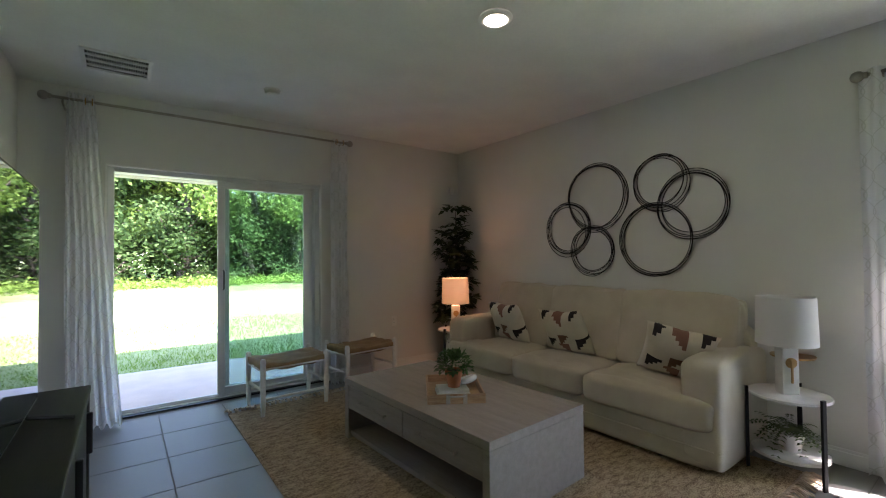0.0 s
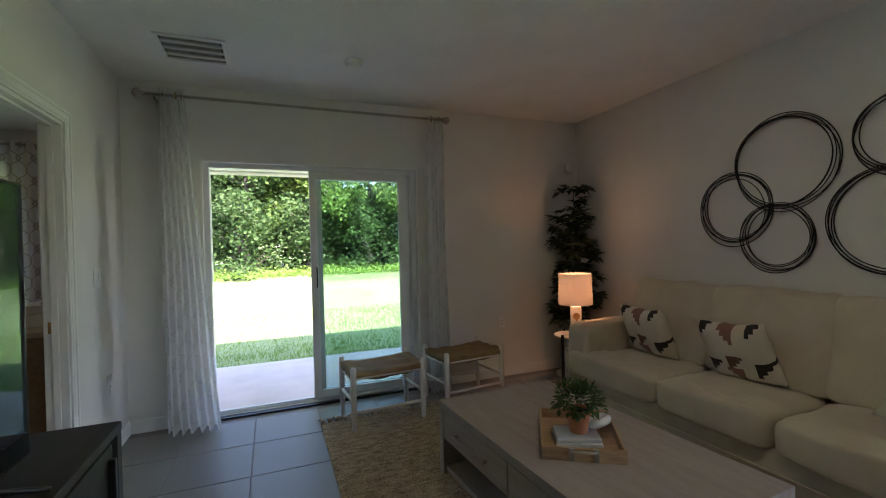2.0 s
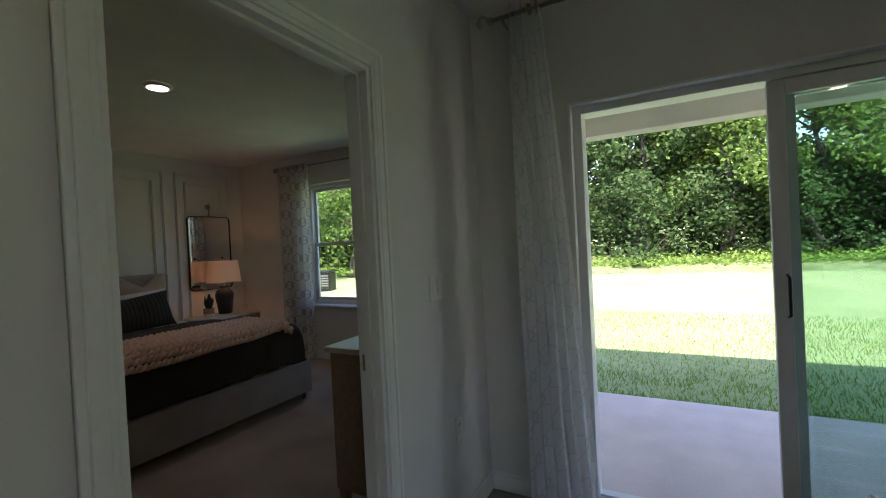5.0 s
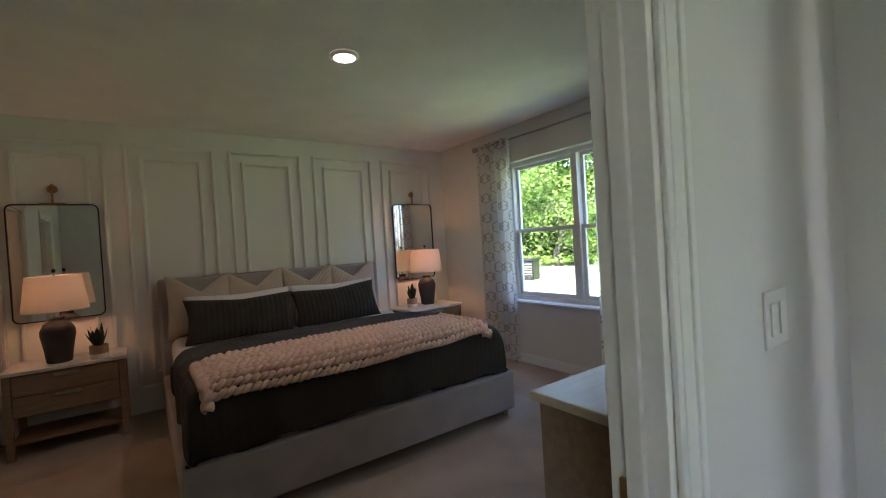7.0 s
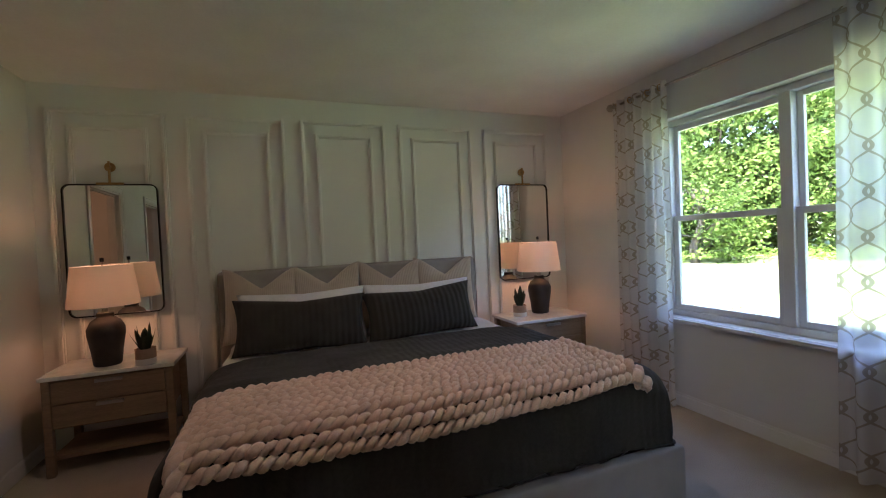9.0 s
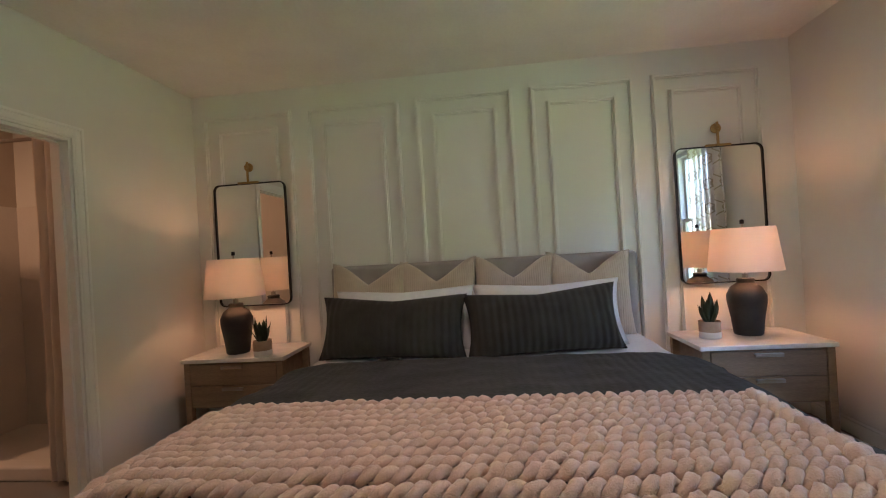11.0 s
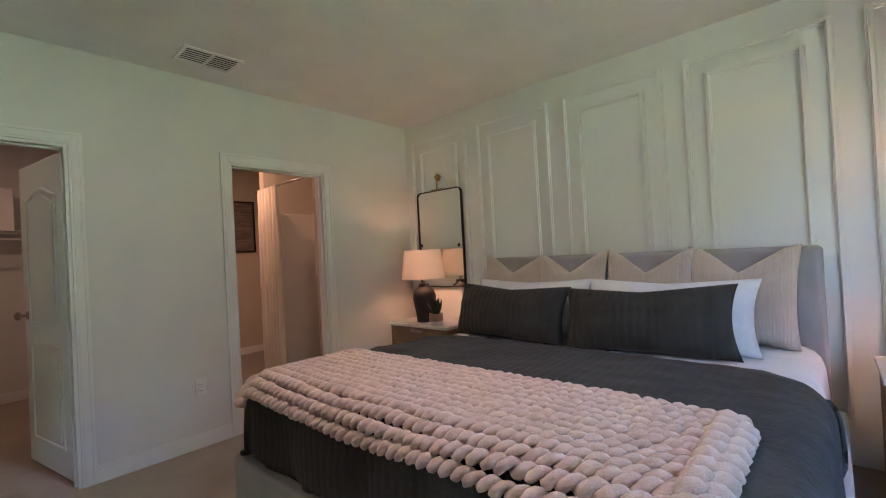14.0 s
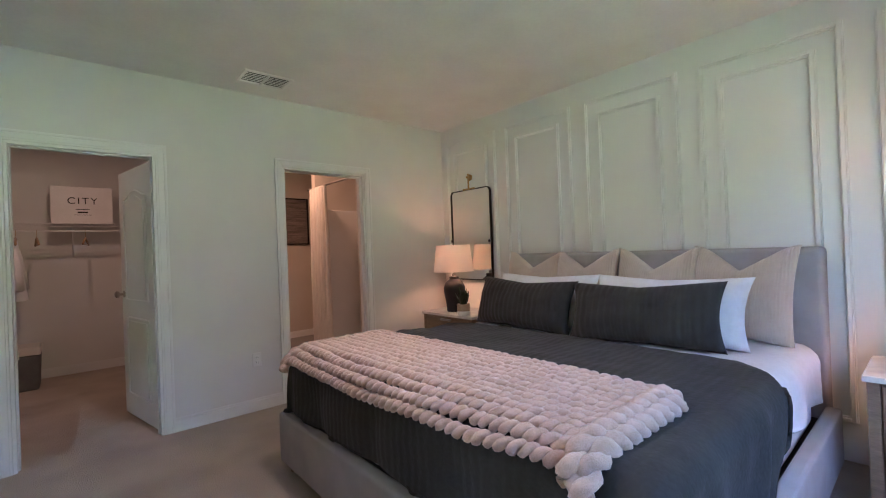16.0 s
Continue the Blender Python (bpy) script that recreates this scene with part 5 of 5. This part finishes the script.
# mirrors
def mirror(y0, y1, z0, z1):
    yc = (y0 + y1) / 2
    m = thing("wall_mirror", (BX + 0.02, yc, 0), label="rounded rectangular mirror hung from a brass peg", category="mirror", group="wall mirrors")
    w, r, zc, h = (y1 - y0) / 2, 0.05, (z0 + z1) / 2, (z1 - z0) / 2

    def outline(inset, n=7):
        pts = []
        for cy, cz, a0 in ((w - r, h - r, 0), (-(w - r), h - r, 90), (-(w - r), -(h - r), 180), (w - r, -(h - r), 270)):
            for k in range(n):
                a = radians(a0 + 90 * k / (n - 1))
                pts.append((cy + (r - inset) * math.cos(a), zc + cz + (r - inset) * math.sin(a)))
        return pts
    bm = bmesh.new()
    o, q = outline(0), outline(0.009)
    rings = [[bm.verts.new((x, y, z)) for y, z in p] for x, p in ((0.0, o), (0.026, o), (0.026, q), (0.012, q))]
    for a, b in zip(rings, rings[1:]):
        for k in range(len(a)):
            bm.faces.new((a[k], a[(k + 1) % len(a)], b[(k + 1) % len(a)], b[k]))
    bm.faces.new(rings[0][::-1])
    finish("frame", bm, BLACK, m)
    bm = bmesh.new()
    bm.faces.new([bm.verts.new((0.016, y, z)) for y, z in outline(0.008)])
    finish("glass", bm, MIRROR, m)
    turned("peg_plate", [(0, 0), (0.034, 0), (0.034, 0.012), (0.012, 0.016), (0.012, 0.05), (0, 0.05)], BRASS, m).matrix_basis = pose(0, 0, z1 + 0.125, 0, 90, 0)
    boxes("strap", [(0.022, 0.034, -0.007, 0.007, z1 - 0.005, z1 + 0.165)], BRASS, m, bevel=0.001)
    boxes("clasp", [(0.020, 0.032, -0.085, 0.085, z1 - 0.006, z1 + 0.010)], BRASS, m, bevel=0.001)


mirror(2.12, 2.71, 0.94, 1.905)
mirror(5.60, 6.19, 0.94, 1.905)

# dresser by the door
dr = thing("dresser", (-0.775, 4.69, 0.0), label="light oak dresser, window sheen painted into its top, along the wall", category="dresser")
boxes("body", [(-0.24, 0.27, -0.68, 0.68, 0.14, 0.855)], OAK, dr, bevel=0.004)
# top takes the oak with window sheen painted in
boxes("top", [(-0.265, 0.28, -0.70, 0.70, 0.855, 0.885)], OAK_SHEEN, dr, bevel=0.006)
for sx in (-0.21, 0.24):
    for sy in (-0.65, 0.65):
        boxes("leg", [(sx - 0.022, sx + 0.022, sy - 0.022, sy + 0.022, 0, 0.14)], OAK, dr, bevel=0.004)
for c in range(2):
    for r in range(3):
        y0, z0 = -0.66 + c * 0.665, 0.16 + r * 0.23
        d = boxes("drawer", [(-0.255, -0.241, y0, y0 + 0.655, z0, z0 + 0.222)], OAK, dr, bevel=0.003)
        boxes("pull", [(-0.275, -0.255, y0 + 0.25, y0 + 0.405, z0 + 0.17, z0 + 0.18)], NICKEL, d, bevel=0.001)
kb = thing("keepsake_box", (-0.745, 4.43, 0.885), 4, "ribbed cream lidded box on the dresser", "box")
boxes("body", [(-0.13, 0.13, -0.19, 0.19, 0.0, 0.085)], CARD, kb, bevel=0.003)
boxes("lid", [(-0.132, 0.132, -0.192, 0.192, 0.088, 0.140)], CARD, kb, bevel=0.004)
boxes("ribs", [(-0.120 + 0.0133 * k, -0.114 + 0.0133 * k, -0.185, 0.185, 0.140, 0.143) for k in range(18)], CARD, kb)
boxes("tab", [(-0.02, 0.02, -0.15, -0.06, 0.143, 0.147)], BRASS, kb)
boxes("latch", [(-0.146, -0.132, -0.02, 0.02, 0.05, 0.085)], BLACK, kb, bevel=0.002)
cr = thing("ring_sculpture", (-0.66, 4.70, 0.885), label="dark crescent sculpture on the dresser", category="ornament")
tubes("crescent", [[(0, 0.11 * math.cos(a), 0.15 + 0.13 * math.sin(a)) for a in [radians(-250 + 320 * k / 20) for k in range(21)]]], 0.022, BLACKPOT, cr, 10)
boxes("plinth", [(-0.045, 0.045, -0.06, 0.06, 0, 0.025)], BLACKPOT, cr, bevel=0.003)

# ---- closet ----
cd = thing("closet_door", (CX0 + 0.02, 1.855, 0.012), -79, "white two-panel closet door standing open", "door")
bm = bmesh.new()
LW, LH = 0.735, 2.0
box(bm, 0, LW, -0.035, 0, 0, LH)
finish("leaf", bm, TRIM, cd, bevel=0.003)


def arched(x0, x1, z0, z1, rise, y, s):
    pts = [(x0, z0), (x1, z0), (x1, z1)] + [(x0 + (x1 - x0) * (1 - k / 10), z1 + rise * math.sin(math.pi * k / 10) ** 2) for k in range(1, 10)] + [(x0, z1)]
    bm = bmesh.new()
    tube(bm, [(x, y, z) for x, z in pts], 0.010, 8, True)
    ip = [((x - (x0 + x1) / 2) * 0.80 + (x0 + x1) / 2, (z - (z0 + z1) / 2) * 0.92 + (z0 + z1) / 2) for x, z in pts]
    v = [bm.verts.new((x, y + s * 0.007, z)) for x, z in ip]
    v2 = [bm.verts.new((x, y, z)) for x, z in ip]
    bm.faces.new(v if s < 0 else v[::-1])
    for k in range(len(v)):
        bm.faces.new((v[k], v[k - 1], v2[k - 1], v2[k]))
    return finish("panel", bm, TRIM, cd, smooth=False)


for s, y in ((1, 0.0), (-1, -0.035)):
    arched(0.12, LW - 0.12, 0.95, 1.76, 0.06, y, s)
    arched(0.12, LW - 0.12, 0.18, 0.80, 0.0, y, s)
for s, y in ((1, 0.0), (-1, -0.035)):
    turned("knob", [(0, 0), (0.028, 0), (0.028, 0.006), (0.010, 0.010), (0.010, 0.032), (0.026, 0.042), (0.028, 0.056), (0.018, 0.066), (0, 0.066)], NICKEL, cd).matrix_basis = pose(LW - 0.06, y, 0.99, -90 * s, 0, 0)
for z in (0.25, 1.0, 1.75):
    boxes("hinge", [(-0.012, 0.003, -0.032, 0.006, z - 0.045, z + 0.045)], NICKEL, cd, bevel=0.002)

shelf = thing("wire_shelf", (0, 0, 1.72), label="white wire closet shelf with hang rail", category="shelf")
bm = bmesh.new()
for x in [-2.44 + 0.032 * k for k in range(61)]:
    tube(bm, [(x, -0.945, 0), (x, -0.60, 0), (x, -0.595, -0.03)], 0.0022, 5)
for y, z in ((-0.94, 0), (-0.77, -0.003), (-0.60, 0), (-0.595, -0.032)):
    tube(bm, [(-2.449, y, z), (BE - 0.001, y, z)], 0.0035, 6)
finish("wires", bm, WHITEWOOD, shelf, smooth=True)
tubes("hang_rail", [[(-2.449, -0.62, -0.085), (BE - 0.001, -0.62, -0.085)]], 0.010, WHITEWOOD, shelf)
for x in (-2.2, -1.62, -1.0):
    tubes("brace", [[(x, -0.60, -0.035), (x, -0.94, -0.36)]], 0.005, WHITEWOOD, shelf)
sbx = thing("gift_box", (-1.715, -0.765, 1.7235), label="flat white carton lettered CITY on the shelf", category="box")
boxes("carton", [(-0.27, 0.27, -0.10, 0.12, 0, 0.41)], CARD, sbx, bevel=0.004)


def words(text, size, m, parent, mat):
    cu = bpy.data.curves.new("lettering", 'FONT')
    cu.body, cu.size, cu.align_x, cu.extrude = text, size, 'CENTER', 0.0008
    cu.space_character = 1.25
    cu.materials.append(mat)
    o = new("lettering", cu)
    o.parent = parent
    o.matrix_basis = m
    return o


words("CITY", 0.105, pose(0, 0.1215, 0.22, 90, 0, 180), sbx, INK_SLOT_SHADE)
boxes("small_print", [(-0.06, 0.06, 0.1205, 0.1215, 0.155, 0.163), (-0.045, 0.045, 0.1205, 0.1215, 0.118, 0.134), (-0.08, 0.08, 0.1205, 0.1215, 0.095, 0.098)], INK_SLOT_SHADE, sbx)


def hanger(x, tilt, name="clothes_hanger"):
    h = thing(name, (x, -0.62, 1.635), tilt, "wooden clothes hanger on the rail", "hanger", "hangers")
    tubes("hook", [[(0, 0.0, -0.07), (0, 0, -0.03), (0.0, 0.014, -0.012), (0, 0.012, 0.012), (0, -0.012, 0.014), (0, -0.016, 0.0)]], 0.002, BRASS, h, 6)
    bm = bmesh.new()
    tube(bm, [(0, -0.20, -0.15), (0, -0.10, -0.105), (0, 0, -0.075), (0, 0.10, -0.105), (0, 0.20, -0.15)], 0.010, 8)
    tube(bm, [(0, -0.19, -0.15), (0, 0.19, -0.15)], 0.005, 6)
    finish("shoulders", bm, TRAYWOOD, h, smooth=True)
    return h


hanger(-1.33, 6)
hanger(-1.73, -8)
hanger(-1.17, 3)
shirt = thing("hanging_robe", (-1.13, -0.62, 0.0), label="white robe hanging from the closet rail", category="robe")
bm = bmesh.new()
rows = []
for j in range(26):
    t = j / 25
    z = 1.53 - 0.62 * t
    hw = 0.20 + 0.05 * min(1, t * 4) - 0.015 * t
    dp = 0.045 + 0.05 * t
    rows.append([bm.verts.new((dp * math.cos(a) * (1 + 0.35 * math.sin(7 * a + 2 * t)), hw * math.sin(a), z - 0.10 * abs(math.sin(a)) ** 2 * (1 - t))) for a in [2 * math.pi * k / 48 for k in range(48)]])
for a, b in zip(rows, rows[1:]):
    for k in range(48):
        bm.faces.new((a[k], b[k], b[(k + 1) % 48], a[(k + 1) % 48]))
bm.faces.new(rows[0])
finish("body", bm, WHITE_COTTON, shirt, smooth=True)
for s in (-1, 1):
    bm = bmesh.new()
    tube(bm, [(0, s * 0.20, 1.44), (-0.02, s * 0.26, 1.25), (-0.03, s * 0.30, 1.02)], 0.06, 12, r_end=0.085)
    finish("sleeve", bm, WHITE_COTTON, shirt, smooth=True)
hm = thing("laundry_hamper", (-1.13, -0.55, 0.0), label="grey canvas hamper with cream band on the carpet", category="hamper")
bm = bmesh.new()
lo = box(bm, -0.19, 0.19, -0.16, 0.16, 0.0, 0.36)
for v in lo:
    if v.co.z > 0.1:
        v.co.x *= 1.08
        v.co.y *= 1.08
finish("body", bm, CANVAS, hm, bevel=0.02, seg=3)
boxes("band", [(-0.207, 0.207, -0.175, -0.165, 0.36, 0.44), (-0.207, 0.207, 0.165, 0.175, 0.36, 0.44), (-0.207, -0.197, -0.165, 0.165, 0.36, 0.44), (0.197, 0.207, -0.165, 0.165, 0.36, 0.44)], SHOWER_CLOTH, hm, bevel=0.003)
tubes("handle", [[(-0.05, 0.178, 0.41), (-0.05, 0.20, 0.34), (0.05, 0.20, 0.34), (0.05, 0.178, 0.41)]], 0.006, CARD, hm)

# ---- bathroom ----
shower = thing("shower_stall", label="white shower stall with low curb and moulded surround", category="shower")
boxes("curb", [(-4.10, -4.0, 0.32, 1.83, 0.008, 0.10)], SURROUND, shower, bevel=0.015, seg=3)
boxes("pan", [(BX, -4.10, 0.32, 1.83, 0.008, 0.04)], SURROUND, shower)
boxes("surround", [(BX, BX + 0.02, 0.34, 1.81, 0.04, 1.86), (BX, -4.10, 0.32, 0.34, 0.04, 1.86), (BX, -4.10, 1.81, 1.83, 0.04, 1.86)], SURROUND, shower, bevel=0.004)
tubes("curtain_pole", [[(-3.98, 0.26, 2.12), (-3.98, 1.83, 2.12)]], 0.012, NICKEL, shower)
turn_b = pose(0, 0, 0, 0, 0, 90)
curtain("shower_curtain", 0.32, 0.80, 3.98, 0.05, 2.12, 6, 0.045, SHOWER_CLOTH, "cream cotton shower curtain drawn aside", 0.0, "shower curtains", 1.6, 8, turn_b)
curtain("shower_curtain", 1.52, 1.80, 3.98, 0.05, 2.12, 5, 0.04, SHOWER_CLOTH, "cream cotton shower curtain drawn aside", 0.0, "shower curtains", 1.6, 9, turn_b)
pic = thing("framed_print", (-4.10, -0.88, 1.80), label="grey striped print in a black frame", category="picture")
boxes("frame", [(-0.36, 0.36, 0, 0.025, -0.36, -0.34), (-0.36, 0.36, 0, 0.025, 0.34, 0.36), (-0.36, -0.34, 0, 0.025, -0.34, 0.34), (0.34, 0.36, 0, 0.025, -0.34, 0.34)], BLACK, pic)
boxes("print", [(-0.34, 0.34, 0, 0.012, -0.34, 0.34)], ribbed(material("print_stripes", (0.24, 0.20, 0.18), 0.8, (0.08, 0.07, 0.065), 3, 20, 0.2, stretch=(1, 1, 14), amount=0.6), 10, 'Z', 0.2), pic)

# ---- outside ----
patio = structure(boxes("pavement_patio", [(-0.29, 4.6, 4.77, 6.42, -0.14, -0.03)], CONCRETE, bevel=0.01), "pale concrete patio slab")
structure(boxes("roof", [(-6.0, 4.1, -7.6, 4.6, 2.80, 3.0), (-6.0, 4.75, 4.6, 6.70, 2.80, 3.0)], STUCCO), "house roof with deep eaves")
structure(boxes("wall_lanai_beam", [(-0.375, 4.7, 6.22, 6.42, 2.24, 2.80)], STUCCO, bevel=0.01), "stuccoed beam over the patio")
structure(boxes("ceiling_lanai", [(-0.375, 4.7, 4.77, 6.22, 2.66, 2.80)], CEIL), "white patio ceiling")
structure(boxes("column_lanai", [(4.45, 4.7, 6.20, 6.44, -0.1, 2.24)], STUCCO, bevel=0.01), "stuccoed patio column")

bm = bmesh.new()
gx = [-900, -200, -60] + [-40 + 2 * k for k in range(46)] + [80, 200, 900]
gy = [-900, -60, -10, 0] + [4 + 1.2 * k for k in range(38)] + [60, 90, 200, 900]
gv = [[bm.verts.new((x, y, -0.13 + (0.05 * noise.noise(Vector((x * 0.25, y * 0.25, 0))) + 0.35 * max(0, min(1, (y - 20) / 14)) if y > 7 else 0))) for y in gy] for x in gx]
for i in range(len(gx) - 1):
    for j in range(len(gy) - 1):
        bm.faces.new((gv[i][j], gv[i + 1][j], gv[i + 1][j + 1], gv[i][j + 1]))
structure(finish("ground", bm, LAWN, smooth=True), "sunlit mown lawn running to the woods")

bm = bmesh.new()
rnd = random.Random(55)
for k in range(46000):
    y = 6.42 + 5.0 * rnd.random() ** 1.5
    x = rnd.uniform(-7.5, 6.0) if y > 6.7 else rnd.uniform(-0.4, 5)
    h = rnd.uniform(0.03, 0.075)
    a = rnd.uniform(0, 6.28)
    w = 0.005
    z = -0.14 + 0.05 * noise.noise(Vector((x * 0.25, y * 0.25, 0))) * (y > 7)
    dx, dy = math.cos(a) * w, math.sin(a) * w
    lx, ly = rnd.uniform(-.04, .04), rnd.uniform(-.04, .04)
    bm.faces.new([bm.verts.new(p) for p in ((x - dx, y - dy, z), (x + dx, y + dy, z), (x + lx, y + ly, z + h))])
tagged(finish("lawn_grass", bm, BLADE), "thick green lawn grass beside the patio", "grass", kind="stuff")


def make_tree(seed, height, spread, leaves, leaf, mat, low=0.12):
    t = new("tree")
    rnd = random.Random(seed)
    bm = bmesh.new()
    pts = [(0, 0, -0.3)]
    for k in range(1, 9):
        pts.append((0.25 * math.sin(k * 0.8 + seed), 0.25 * math.cos(k * 0.7 + seed), height * 0.85 * k / 8))
    tube(bm, pts, 0.20, 8, r_end=0.04)
    tips = []
    for k in range(26):
        b = Vector(pts[rnd.randint(2, 8)]) * 1.0
        b.z = max(height * low, b.z + rnd.uniform(-1, 0.6))
        a = rnd.uniform(0, 6.28)
        rel = (b.z / height)
        ln = spread * rnd.uniform(0.5, 1.0) * (1.15 - 0.75 * abs(rel - 0.4))
        mid = b + Vector((math.cos(a) * ln * 0.5, math.sin(a) * ln * 0.5, rnd.uniform(0.1, 0.9)))
        tip = b + Vector((math.cos(a) * ln, math.sin(a) * ln, rnd.uniform(-0.4, 1.2)))
        tube(bm, [b, mid, tip], 0.06, 5, r_end=0.012)
        tips += [mid, tip, (mid + tip) / 2]
    finish("trunk", bm, BARK, t, smooth=True)
    bm = bmesh.new()
    per = leaves // len(tips)
    for c in tips:
        rad = rnd.uniform(0.5, 1.15)
        for k in range(per):
            d = Vector((rnd.gauss(0, 1), rnd.gauss(0, 1), rnd.gauss(0, 0.75)))
            d = d.normalized() * rad * rnd.random() ** 0.45
            way = Vector((rnd.uniform(-1, 1), rnd.uniform(-1, 1), rnd.uniform(-0.9, 0.4)))
            ln = leaf * rnd.uniform(0.6, 1.25)
            side = way.cross(Vector((rnd.uniform(-1, 1), rnd.uniform(-1, 1), rnd.uniform(-1, 1)))).normalized() * ln * 0.28
            way = way.normalized() * ln
            p = c + d
            bm.faces.new([bm.verts.new(q) for q in (p, p + way * 0.5 + side, p + way, p + way * 0.5 - side)])
    tagged(finish("crown", bm, mat, t), kind="stuff")
    return t


kinds = [make_tree(1, 9.5, 3.2, 7000, 0.30, LEAF_B), make_tree(2, 8.0, 3.0, 7000, 0.28, LEAF_A, 0.06), make_tree(3, 11.5, 3.6, 7000, 0.32, LEAF_B, 0.08), make_tree(4, 4.2, 2.2, 5200, 0.20, LEAF_A, 0.02), make_tree(5, 3.6, 2.3, 5200, 0.22, LEAF_B, 0.02)]
labels = ("tall dark green broadleaf tree at the lawn's edge", "bright green broadleaf tree at the lawn's edge", "tall dense tree in the woods", "low leafy shrub tree at the lawn's edge", "low dark green shrub under the trees")
rnd = random.Random(77)
spots = []
for row, (yy, gap, picks) in enumerate(((25.0, 3.2, (3, 4, 4)), (26.8, 2.6, (4, 0, 4, 1)), (29.0, 3.0, (0, 1, 0, 4)), (32.0, 2.6, (4, 2, 0, 4)), (35, 3.0, (2, 4, 2)))):
    x = -34 + row
    while x < 26:
        far = yy + rnd.uniform(-1.0, 1.0) + (-4.5 if x < -13 else 0)
        pick = picks[rnd.randint(0, len(picks) - 1)]
        if x < -7 and row < 3:
            pick = {0: 1, 4: 3}.get(pick, pick)
        spots.append((pick, x + rnd.uniform(-0.8, 0.8), far))
        x += gap * rnd.uniform(0.8, 1.2)
used = set()
for k, x, y in spots:
    m = pose(x, y, 0.1, 0, 0, rnd.uniform(0, 360))
    if k in used:
        o = copy_thing(kinds[k], m)
    else:
        used.add(k)
        o = kinds[k]
        o.matrix_basis = m
        tagged(o, labels[k], "tree", "trees at the lawn's edge")
    tagged(o, labels[k], "tree", "trees at the lawn's edge")

PILE, CABINET = (-2.6, 24.4), (-11.0, 14.4, 0.0)
# bare soil along the slab, a brush pile and a low dark cabinet by the wood
bm = bmesh.new()
for k in range(140):
    x = -0.35 + 5.0 * k / 140
    h = 0.012 + 0.012 * noise.noise(Vector((k * 0.7, 0, 3)))
    box(bm, x, x + 0.034, 6.421, 6.49 + 0.05 * noise.noise(Vector((k * 0.4, 5, 0))), -0.15, -0.085 + h)
structure(finish("ground_soil_edge", bm, SOIL_DRY, bevel=0.006), "strip of bare brown soil along the patio slab")
bm = bmesh.new()
for k in range(70):
    x, y, z = PILE[0] + rnd.uniform(-1.6, 1.6), PILE[1] + rnd.uniform(-0.4, 0.4), 0.18 + rnd.uniform(0, 0.22)
    a = rnd.uniform(-0.6, 0.6)
    ln = rnd.uniform(0.4, 1.1)
    tube(bm, [(x, y, z), (x + ln * 0.5 * math.cos(a), y + ln * 0.5 * math.sin(a), z + rnd.uniform(-0.05, 0.08)), (x + ln * math.cos(a), y + ln * math.sin(a), z - 0.05)], rnd.uniform(0.012, 0.035), 5, r_end=0.008)
box(bm, PILE[0] - 1.5, PILE[0] + 1.5, PILE[1] - 0.3, PILE[1] + 0.4, -0.1, 0.19)
tagged(finish("brush_pile", bm, STICKS, smooth=False), "heap of pale dead branches at the wood's edge", "brush pile")
cab = thing("utility_cabinet", CABINET, 20, "low dark utility cabinet standing on the lawn", "cabinet")
boxes("body", [(-0.32, 0.32, -0.32, 0.32, -0.15, 0.55)], BLACK, cab, bevel=0.03)
boxes("lid", [(-0.35, 0.35, -0.35, 0.35, 0.55, 0.62)], BLACK, cab, bevel=0.02)
boxes("louvres", [(-0.28, 0.28, -0.335, -0.32, 0.06 + 0.09 * k, 0.10 + 0.09 * k) for k in range(5)], NICKEL, cab)

# weeds and litter along the wood's edge
bm = bmesh.new()
for k in range(16000):
    x = rnd.uniform(-34, 24)
    y = rnd.uniform(20.0, 25.5) - (4.5 if x < -13 else 0)
    h = rnd.uniform(0.10, 0.5) * (0.5 + 0.5 * noise.noise(Vector((x * 0.5, y * 0.5, 4))) + 0.35)
    z = 0.10
    a = rnd.uniform(0, 6.28)
    leaf_mesh(bm, Vector((x, y, z + rnd.uniform(0, h))), Vector((math.cos(a), math.sin(a), rnd.uniform(0.1, 0.9))), Vector((0, 0, 1)), rnd.uniform(0.12, 0.24), 0.10)
tagged(finish("undergrowth", bm, LEAF_C), "bright weeds and brambles along the wood's edge", "undergrowth", kind="stuff")

# ---- floor tiles ----
bm = bmesh.new()
box(bm, 0.003, 0.467, 0.003, 0.467, -0.004, 0.0)
tile_me = bpy.data.meshes.new("tile")
bmesh.ops.bevel(bm, geom=[e for e in bm.edges if e.verts[0].co.z > -0.001 and e.verts[1].co.z > -0.001], offset=0.0015, segments=1, affect='EDGES')
bm.to_mesh(tile_me)
bm.free()
tile_me.materials.append(TILE)
for i in range(-1, 8):
    for j in range(-15, 2):
        x, y = 0.02 + 0.47 * i, 4.0 + 0.47 * (j - 1)
        if x + 0.467 > XE + 0.2 or y < -3.2:
            continue
        o = new("tile", tile_me)
        o.parent = floor_liv
        o.location = (x, y, 0)
